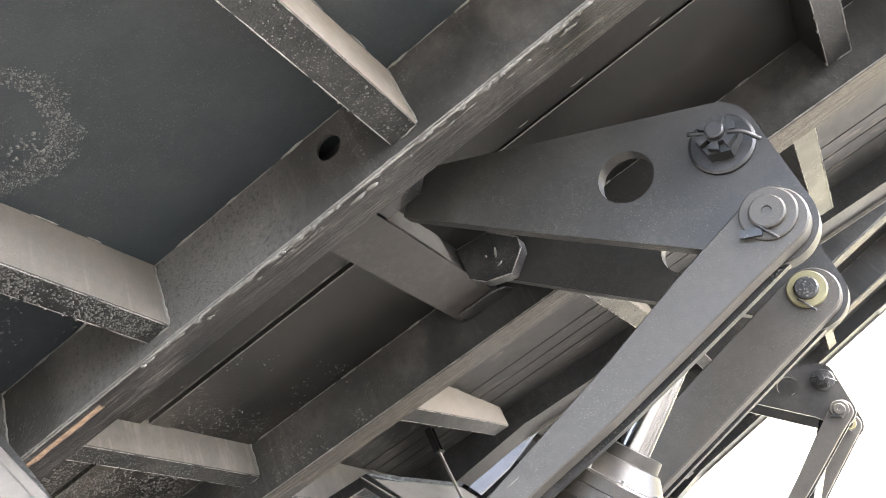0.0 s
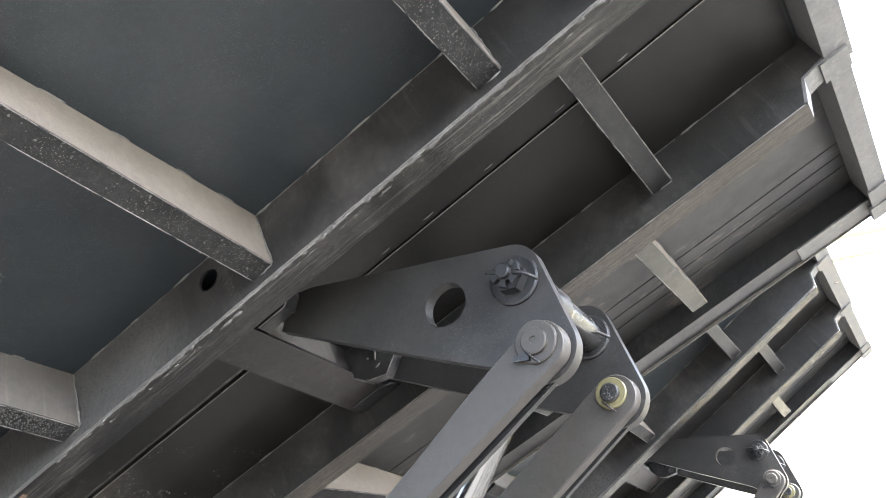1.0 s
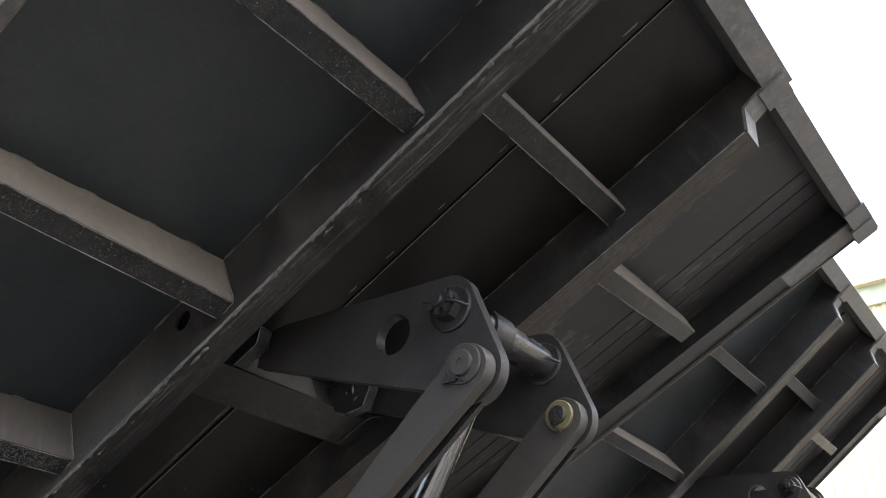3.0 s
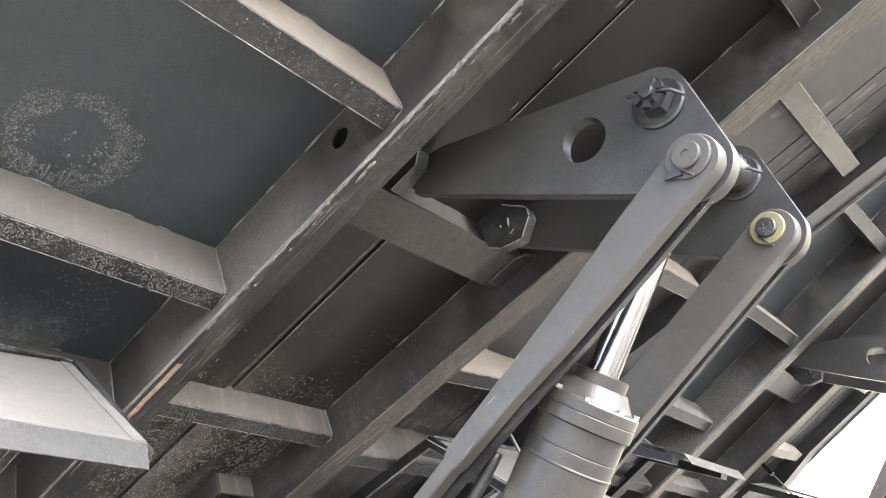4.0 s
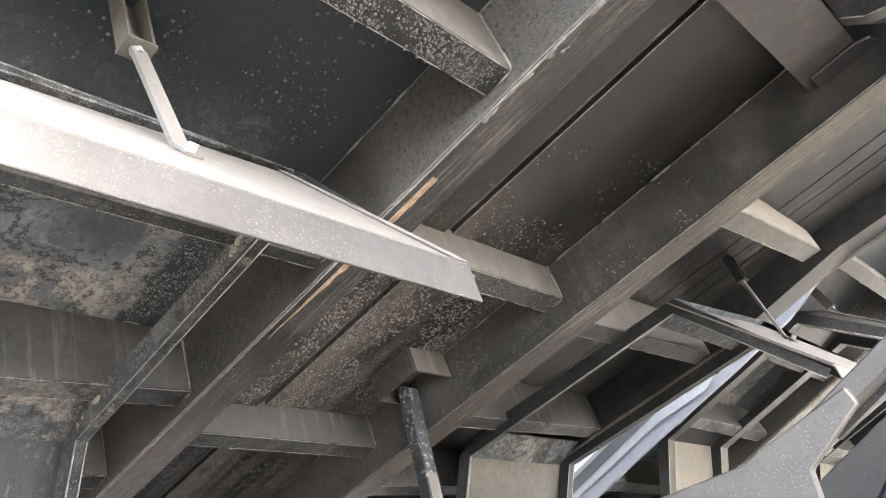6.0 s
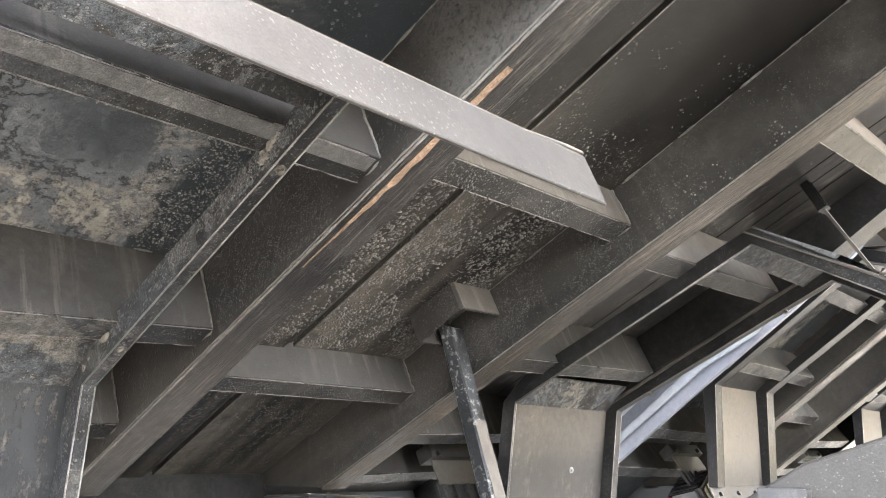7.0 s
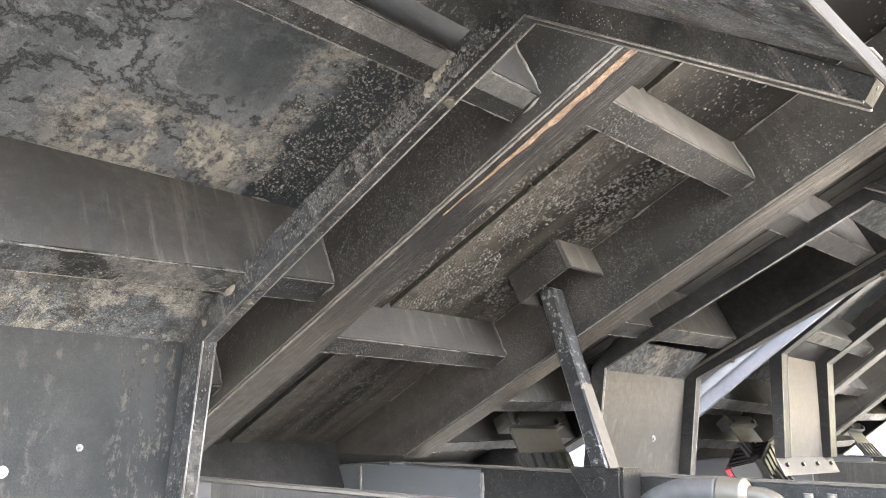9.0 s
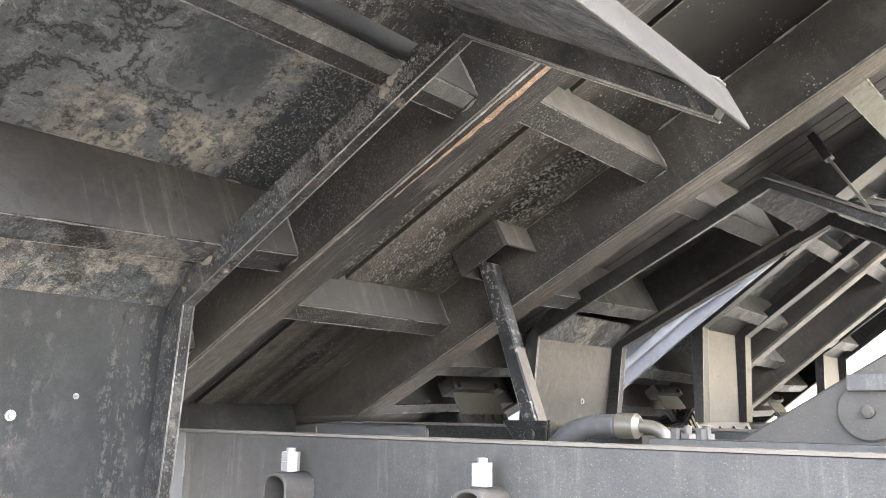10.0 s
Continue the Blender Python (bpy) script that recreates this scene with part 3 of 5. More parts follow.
def rib(name, floor, x, y_in, y_out, z_in, z_out, rng, wet=0, face=None):
    ob = part(name, channel(x, y_in, y_out, z_in, z_out), black_rib, floor)
    a, b = (y_in, y_out) if y_in < y_out else (y_out, y_in)
    za, zb = (z_in, z_out) if y_in < y_out else (z_out, z_in)
    # Pale front plate holds dust and the light from the front.
    part("rib_web", prism(B(), [(a + 0.002, FLOOR - 0.002), (b - 0.002, FLOOR - 0.002), (b - 0.002, zb + 0.004), (a + 0.002, za + 0.004)], "x", x + 0.0002, x + 0.0016), face or web_dust, ob, "dusty upright face with front light put into its colour")
    for dx, thin in ((0.0, 0.0013), (-0.0635, 0.0011)):
        lip = B()
        y = a + 0.003
        while y < b - 0.02:
            n = min(b - 0.003 - y, rng.uniform(0.05, 0.22))
            p, q = (y - a) / (b - a), (y + n - a) / (b - a)
            bead(lip, (x + dx, y, za + (zb - za) * p), (x + dx, y + n, za + (zb - za) * q), thin * rng.uniform(0.7, 1.2), rng)
            y += n + rng.uniform(0.0, 0.03)
        part("rubbed_lip", lip, edge_paint, ob, "paint rubbed pale along the lip", kind="stuff")
    seams = B()
    y = a + 0.04
    while y < b - 0.1:
        n = rng.uniform(0.03, 0.06)
        bead(seams, (x + 0.003, y, FLOOR - 0.001), (x + 0.003, y + n, FLOOR - 0.001), 0.0019, rng)
        y += rng.uniform(0.12, 0.24)
    part("stitch_weld", seams, weld, ob, kind="stuff")
    joints = B()
    for y, z, side in ((a, za, 0.003), (b, zb, -0.003)):
        if -0.1 < y < 0.9:
            bead(joints, (x + 0.003, y + side, z + 0.004), (x + 0.003, y + side, FLOOR - 0.004), 0.0024, rng, 0.5)
            bead(joints, (x - 0.002, y + side, z - 0.002), (x - 0.040, y + side, z - 0.002), 0.0022, rng, 0.5)
    part("end_weld", joints, weld, ob, "rough weld where the rib meets the beam", kind="stuff")
    if wet:
        drops(ob, rng, int(wet * (b - a)), (x - 0.062, x - 0.002), (a + 0.004, b - 0.004), "z", lambda u, v: za + (zb - za) * (v - a) / (b - a), 0.0024, (lambda u, v: 0.3) if wet > 2000 else None, rib_drops)
    crumbs = B()
    for k in range(int((b - a) * 110)):
        u = rng.random()
        y = a + (b - a) * u
        z = za + (zb - za) * u
        r = rng.uniform(0.0008, 0.0024) * (1.0 if rng.random() < 0.9 else 1.6)
        xx = x - (0.064 if rng.random() < 0.6 else rng.choice((0.0, rng.uniform(0, 0.064)))) + rng.uniform(-0.002, 0.002)
        rod(crumbs, (xx, y, z + 0.002), (xx + rng.uniform(-0.002, 0.002), y + rng.uniform(-0.003, 0.003), z - r * rng.uniform(0.5, 1.3)), r, 6, r * 0.5)
    part("mud_crust", crumbs, mud_dry, ob, "dried mud crumbs", kind="stuff")
    return ob


def dump_body(truck, tilt, seed):
    rng = random.Random(seed)
    x0, x1, xb, near = -2.25, 2.05, -1.75, tilt < 30
    left, right = (-0.798 if near else -0.93), 1.83
    floor = part("floor_plate", box(B(), x0, x1, left, right, FLOOR, FLOOR + 0.008), black_floor, truck, "black painted underside of the dump body")
    floor.matrix_local = body_pose(tilt)
    # lapped strips of the floor
    for y0, y1, d in STRIPS:
        part("floor_strip", box(B(), x0 + 0.2, x1 - 0.05, y0, y1, FLOOR - d, FLOOR), strip_paint, floor)
    part("strip_edge", bead(B(), (x0 + 0.25, STRIPS[1][0] + 0.0005, FLOOR - STRIPS[1][2]), (x1 - 0.06, STRIPS[1][0] + 0.0005, FLOOR - STRIPS[1][2]), 0.0020, rng, 0.1), edge_paint, floor, "paint rubbed pale along the strip's edge")
    part("slot_filler", box(B(), x0 + 0.22, 0.308, STRIPS[0][1] + 0.0005, STRIPS[1][0] - 0.003, FLOOR - 0.012, FLOOR - 0.001), web_mud_dim, floor)
    part("slot_filler", box(B(), 0.447, x1 - 0.06, STRIPS[0][1] + 0.0005, STRIPS[1][0] - 0.003, FLOOR - 0.019, FLOOR - 0.001), strip_paint, floor)
    groove = B()
    x = -1.9
    while x < 1.9:
        n = rng.uniform(0.02, 0.05)
        bead(groove, (x, STRIPS[0][1] + 0.003, FLOOR - STRIPS[0][2] + 0.004), (x + n, STRIPS[0][1] + 0.003, FLOOR - STRIPS[0][2] + 0.003), 0.0035, rng)
        x += rng.uniform(0.14, 0.26)
    part("stitch_weld", groove, weld, floor, kind="stuff")
    for y in (1.42, 1.50, 1.58):
        part("pressed_rib", soften(box(B(), -1.9, x1 - 0.03, y, y + 0.036, FLOOR - 0.0020, FLOOR), 0.0019), black_floor, floor)
    # long beams
    for y in (0.0, 0.80):
        outline = [(-2.10, FLOOR), (-2.10, 0.14), (xb, -0.03), (1.905, -0.03), (1.945, 0.045), (2.02, 0.06), (2.02, FLOOR)]
        part("beam_web", prism(B(), outline, "y", y + 0.072, y + 0.08), beam_paint, floor)
        bm = ring_plate(B(), outline, (0.49, 0.107), 0.030, y, y + 0.008) if y == 0.0 and near else prism(B(), outline, "y", y, y + 0.008)
        beam = part("long_beam", bm, beam_paint, floor)
        lip = y - 0.003 if y < 0.4 else y - 0.016
        part("beam_flange", soften(box(B(), xb, 1.905, lip, y + (0.083 if y < 0.4 else 0.074), -0.038, -0.030), 0.003), flange_paint if y < 0.4 else flange_tan, beam, "scuffed lower flange")
        for at, thick in ((lip + 0.0005, 0.0034 if y < 0.4 else 0.0022), (y + (0.082 if y < 0.4 else 0.073), 0.0030)):
            part("rubbed_edge", bead(B(), (xb + 0.01, at, -0.034), (1.9, at, -0.034), thick, rng, 0.06), edge_paint, beam, "paint rubbed pale along the edge")
        prism_bm = prism(B(), [(1.905, -0.034), (1.948, 0.042), (2.02, 0.056), (2.02, 0.064), (1.943, 0.05), (1.899, -0.026)], "y", y - 0.002, y + 0.082)
        # Nose takes the pale lip paint for the light from the front.
        part("beam_nose", prism_bm, lip_paint, beam)
        part("weld_seam", bead(B(), (xb + 0.01, y - 0.002, -0.026), (1.9, y - 0.002, -0.027), 0.0022, rng), weld, beam)
        stitches = B()
        x = xb
        while x < 1.9:
            n = rng.uniform(0.03, 0.07)
            top = FLOOR - (0.003 if y < 0.4 else 0.0225)
            bead(stitches, (x, y - 0.003, top - 0.001), (x + n, y - 0.003, top), 0.0028, rng)
            bead(stitches, (x + n, y - 0.002, top), (x + n + 0.10, y - 0.002, top), 0.0012, rng)
            x += rng.uniform(0.12, 0.2)
        part("stitch_weld", stitches, weld, beam, kind="stuff")
    if near:
        flakes = B()
        for k in range(110):
            x, n = rng.uniform(-0.1, 1.88), rng.uniform(0.006, 0.045)
            at = rng.choice((-0.0028, -0.0028, -0.0016, 0.0125))
            bead(flakes, (x, at, -0.0375), (x + n, at + rng.uniform(-0.0008, 0.0008), -0.0375), rng.uniform(0.0014, 0.0038), rng, 0.8)
        part("flaked_paint", flakes, mud_dry, floor, "rough flaked paint along the flange", kind="stuff")
    rust_bm = B()
    n = 60
    rim = [(-0.78 + 0.54 * k / n, 0.0095 + 0.0015 * noise.noise(Vector((k * 0.35, seed, 0)))) for k in range(n + 1)]
    back = [(x, e + 0.016 * min(1.0, 0.08 + max(0.0, (x + 0.74) / 0.24)) * (0.85 + 0.4 * noise.noise(Vector((x * 30, 5.0, seed))))) for x, e in rim]
    prism(rust_bm, rim + back[::-1], "z", -0.0396, -0.0382)
    part("rust_streak", rust_bm, rust_paint, floor, "orange rust streak where the paint is rubbed off the flange")
    if near:
        lap = lambda u, v: FLOOR - max([d for y0, y1, d in STRIPS if y0 < v < y1], default=0.0)
        drops(floor, rng, 1500, (-0.50, 0.0), (-0.80, -0.01), "z", FLOOR, 0.0029, lambda u, v: 0.12, rib_drops)
        def off(u, v):
            return math.hypot(u - 0.13, v + 0.48)
        drops(floor, rng, 2400, (-0.02, 0.28), (-0.63, -0.33), "z", FLOOR, 0.0028, lambda u, v: 0.45 - abs(off(u, v) - 0.105) / 0.03, film_drops)
        drops(floor, rng, 9000, (-0.05, 0.31), (-0.66, -0.30), "z", FLOOR, 0.0017, lambda u, v: 0.55 - abs(off(u, v) - 0.128) / 0.04, film_drops)
        drip = B()
        for k in range(16):
            y, x = rng.uniform(-0.66, -0.40), 0.006 + rng.uniform(0, 0.012)
            tube_path(drip, curve_points([(x, y, FLOOR), (x + rng.uniform(0.01, 0.02), y + rng.uniform(-0.004, 0.004), FLOOR - 0.0004), (x + rng.uniform(0.022, 0.05), y + rng.uniform(-0.012, 0.004), FLOOR)], 4), rng.uniform(0.0010, 0.0021), 6)
        part("dried_drips", drip, film_drops, floor, "pale dried drips beside the rib", kind="stuff")
        drops(floor, rng, 260, (0.02, 0.24), (-0.59, -0.37), "z", FLOOR, 0.0032, lambda u, v: 0.2 - off(u, v) / 0.3, film_drops)
        drops(floor, rng, 4200, (-1.05, -0.57), (-0.22, -0.01), "z", FLOOR, 0.0020, lambda u, v: 0.25 + (v + 0.17) * 3 if v < -0.1 else 0.35)
        drops(floor, rng, 9000, (-1.28, -0.55), (0.09, 0.79), "z", lap, 0.0036, lambda u, v: 0.25)
        drops(floor, rng, 3000, (-1.78, -1.36), (0.09, 0.79), "z", lap, 0.0024, lambda u, v: 0.15)
        drops(floor, rng, 1800, (-0.48, -0.05), (0.09, 0.79), "z", lap, 0.0026, lambda u, v: -0.05 - (u + 0.4) * 0.8)
        drops(floor, rng, 1400, (-0.50, 0.0), (0.90, 1.40), "z", FLOOR, 0.0030, lambda u, v: 0.1)
        drops(floor, rng, 5200, (0.0, 0.46), (-0.025, 0.13), "y", 0.0, 0.0019, lambda u, v: 0.5 - abs(u - 0.17) / 0.2 - max(0.0, v - 0.06) * 4, web_drops)
        drops(floor, rng, 5000, (-1.05, -0.52), (-0.02, 0.16), "y", 0.0, 0.0015, lambda u, v: 0.2, dark_drops)
        drops(floor, rng, 9000, (-1.78, -0.50), (-0.02, 0.16), "y", 0.80, 0.0018, lambda u, v: 0.25, dark_drops)
        drops(floor, rng, 3500, (-1.72, -1.08), (-0.02, 0.16), "y", 0.0, 0.0015, lambda u, v: 0.1, dark_drops)
        drops(floor, rng, 900, (-0.47, 0.0), (-0.02, 0.16), "y", 0.80, 0.0020, lambda u, v: -0.1)
    # ribs; web tones dim towards the rear as the light does
    for x, far_x in ((1.357, 1.357), (0.674, 0.674), (0.0, 0.0), (-0.518, -0.504), (-1.059, -1.01), (-1.46, -1.46), (-1.74, -1.74)):
        rib("outrigger", floor, x if near or x != -1.059 else -0.985, -0.001, left - 0.045 if near else left - 0.001, 0.0, 0.022 if not near and x < 0 else {1.357: 0.022, 0.674: 0.060, 0.0: 0.026, -0.518: 0.0}.get(x, -0.040), rng, wet=3400 if near and -0.1 < x < 0.1 else 120 if near and x < -0.6 else 60 if near and x > 0 else 0, face=web_front if x > 0.3 else web_mid if x > -0.1 else web_mud_dim)
        rib("outrigger", floor, far_x, 0.881, 1.66 if x > -0.2 else 1.708, 0.0, 0.085 if x > -0.2 else 0.025, rng, wet=300 if near and x < 0.7 else 0, face=web_front if x > -0.1 else web_dust if x > -0.6 else web_mud_dim)
    for x in (1.508, -0.486, -1.29, -2.03):
        if x > -1.5:
            rib("crossmember", floor, x, 0.081, 0.799, 0.04, 0.04, rng, wet=1500 if near and x < 0 else 0, face=web_front if x > 0 else web_dust if x > -0.6 else web_mud_dim)
        else:
            part("crossmember", channel(x, 0.081, 0.799, -0.03, -0.03), black, floor)
    if near:
        worn = soften(box(B(), -0.551, -0.5195, -0.80, -0.012, -0.0016, -0.0002), 0.0005)
        part("worn_strip", worn, brushed, floor, "paint brushed off in a pale strip under the rib")
    # mud flaps behind the guards
    for y in (-0.57, 1.15):
        holder = part("flap_holder", soften(box(B(), -1.665, -1.60, y, y + 0.30, 0.0, 0.05), 0.006), guard_edge, floor, "steel flap holder")
        part("flap_plate", soften(box(B(), -1.632, -1.626, y + 0.02, y + 0.28, -0.085, 0.0), 0.001), web_dust, holder)
        for k in (0.03, 0.25):
            part("holder_bolt", rod(B(), (-1.60, y + k, 0.012), (-1.585, y + k, 0.012), 0.012, 6), black, holder)
        flap = part("flap", soften(box(B(), -1.645, -1.630, y + 0.01, y + 0.29, -0.32, -0.080), 0.002), rubber, holder, "ribbed black rubber flap")
        for k in range(5):
            part("flap_rib", soften(box(B(), -1.630, -1.618, y + 0.02 + k * 0.058, y + 0.045 + k * 0.058, -0.31, -0.088), 0.004), rubber, holder)
    # hoist beam between the long beams
    part("hoist_beam", soften(box(B(), 0.31, 0.445, 0.08, 0.80, 0.058, FLOOR), 0.01), hoist_paint, floor, "black box beam that carries the hoist pivots")
    # Paler front face: the light on it is put into its colour.
    part("beam_front_face", box(B(), 0.4455, 0.447, 0.24, 0.53, 0.066, FLOOR - 0.002), web_dust, floor)
    part("end_gusset", soften(prism(B(), [(0.33, 0.742), (0.44, 0.742), (0.475, 0.76), (0.485, 0.799), (0.33, 0.799)], "z", 0.05, 0.058), 0.003), black, floor)
    ear_far = [(0.4475, 0.13), (0.547, 0.117), (0.609, 0.047), (0.604, 0.015), (0.551, -0.029), (0.484, -0.006), (0.4475, 0.03)]
    ear_near = [(0.4475, 0.145), (0.555, 0.140), (0.575, 0.10), (0.545, 0.062), (0.4475, 0.062)]
    for y0, y1, outline in ((0.20, 0.245, ear_near), (0.592, 0.632, ear_far)):
        bm = prism(B(), outline, "y", y0, y1)
        ear = part("pivot_ear", soften(bm, 0.004), black, floor, "welded pivot ear")
        for k in range(1, len(outline) - 1):
            p, q = outline[k], outline[k + 1]
            part("weld_seam", bead(B(), (p[0], y0 - 0.001, p[1]), (q[0], y0 - 0.001, q[1]), 0.0018, rng), weld, ear)
        if y0 > 0.4:
            for p, q in (((0.535, 0.035), (0.545, 0.062)), ((0.528, 0.012), (0.545, 0.016)), ((0.512, 0.052), (0.516, 0.058))):
                part("weld_spot", bead(B(), (p[0], y0 - 0.001, p[1]), (q[0], y0 - 0.001, q[1]), 0.0032, rng), weld, ear)
    # front lip and side rails
    part("front_lip", soften(box(B(), 2.02, 2.10, left, 0.86, 0.055, FLOOR + 0.03), 0.004), lip_paint, floor, "folded front edge with rubbed paint")
    part("front_lip", soften(box(B(), 2.02, 2.086, 0.862, right, 0.058, FLOOR + 0.03), 0.004), lip_paint, floor)
    part("corner_plate", soften(box(B(), 2.012, 2.092, right - 0.20, right - 0.005, 0.050, 0.0575), 0.003), lip_paint, floor, "pale plate over the corner")
    part("rail_end_plate", soften(box(B(), 1.72, 2.06, right - 0.108, right - 0.002, 0.076, 0.0815), 0.002), lip_paint, floor)
    part("rust_mark", bead(B(), (2.05, 0.385, 0.0548), (2.075, 0.42, 0.0548), 0.005, rng, 0.8), rust_paint, floor, "orange rust mark")
    for y in (left + 0.03, 0.0, 0.8, 1.74):
        part("lip_gusset", soften(box(B(), 2.0, 2.085, y, y + 0.09, 0.045, 0.06), 0.004), lip_paint, floor)
    for y, s in ((left, -1), (right, 1)):
        inner, low = (-0.757 if near else y + 0.10) if s < 0 else y - 0.11, 0.160 if s < 0 else 0.082
        rail = part("side_rail", soften(box(B(), x0, 2.06, min(inner, y), max(inner, y), low, FLOOR), 0.002 if s < 0 else 0.006), lip_paint if s < 0 else black, floor)
        if s < 0:
            part("rusty_seam", bead(B(), (x0, y, 0.163), (2.03, y, 0.163), 0.008, rng, 0.6), rust_paint, rail, "rusted seam along the edge")
            part("seam_line", box(B(), x0, 2.03, inner + 0.0005, inner + 0.0025, 0.159, 0.1645), edge_paint, rail)
        if s < 0 and not near:
            skirt = part("side_skirt", prism(B(), [(x0, 0.088), (x0, 0.016), (-1.2, 0.006), (-0.66, -0.012), (-0.35, -0.012), (0.25, 0.088)], "y", y - 0.028, y - 0.002), side_paint, floor, "blue-grey painted skirt")
            part("skirt_rib", soften(prism(B(), [(x0, 0.100), (x0, 0.075), (-1.10, 0.058), (-0.82, 0.012), (-0.55, 0.100)], "y", y - 0.036, y - 0.029), 0.003), side_pale, skirt, "paler raised plate")
        if s > 0:
            part("rail_skirt", prism(B(), [(x0, 0.081), (x0, 0.022), (-0.45, 0.022), (0.05, 0.081)], "y", 1.712, y - 0.001), black, floor)
            part("skirt_lip", soften(box(B(), x0 + 0.3, -0.45, 1.706, 1.716, 0.012, 0.0215), 0.001), web_dust, floor, "dusty lip of the side rail")
        if s > 0 or not near:
            part("rail_edge", box(B(), x0, 2.05, min(y, y + s * 0.006), max(y, y + s * 0.006), 0.070, 0.090), web_dust, floor)
        # Near truck's near wall takes the paler paint for the light on it.
        side = part("side_wall", box(B(), x0, 2.06, min(y, y + s * 0.03), max(y, y + s * 0.03), 0.100, 1.05), side_pale if near and s < 0 else side_paint, floor, "blue-grey painted side wall")
        part("side_rib", soften(box(B(), x0, 2.06, min(y + s * 0.03, y + s * 0.075), max(y + s * 0.03, y + s * 0.075), 0.15, 0.21), 0.012), side_pale, side, "paler raised rib")
        for k in range(6 if near or s > 0 else 0):
            xx = x0 + 0.25 + k * 0.72
            part("side_post", soften(box(B(), xx, xx + 0.09, min(y + s * 0.03, y + s * 0.08), max(y + s * 0.03, y + s * 0.08), 0.24, 1.0), 0.01), side_paint, side)
    part("headboard", box(B(), 2.06, 2.09, left, right, FLOOR + 0.03, 1.25), side_paint, floor)
    part("tailgate", box(B(), x0 - 0.04, x0, left, right, 0.10, 1.05), side_paint, floor)
    return floor


def round_end(c, r, a0, a1, n=14):
    return [(c[0] + r * math.cos(radians(a0 + (a1 - a0) * k / n)), c[1] + r * math.sin(radians(a0 + (a1 - a0) * k / n))) for k in range(n + 1)]


HOIST_FOOT = [(0.452, 1.322), (0.466, 1.299), (0.400, 1.219), (0.44, 1.05), (-0.055, 1.05), (0.163, 1.178), (0.305, 1.226)]
HOIST_DISC = (0.137, 1.10)


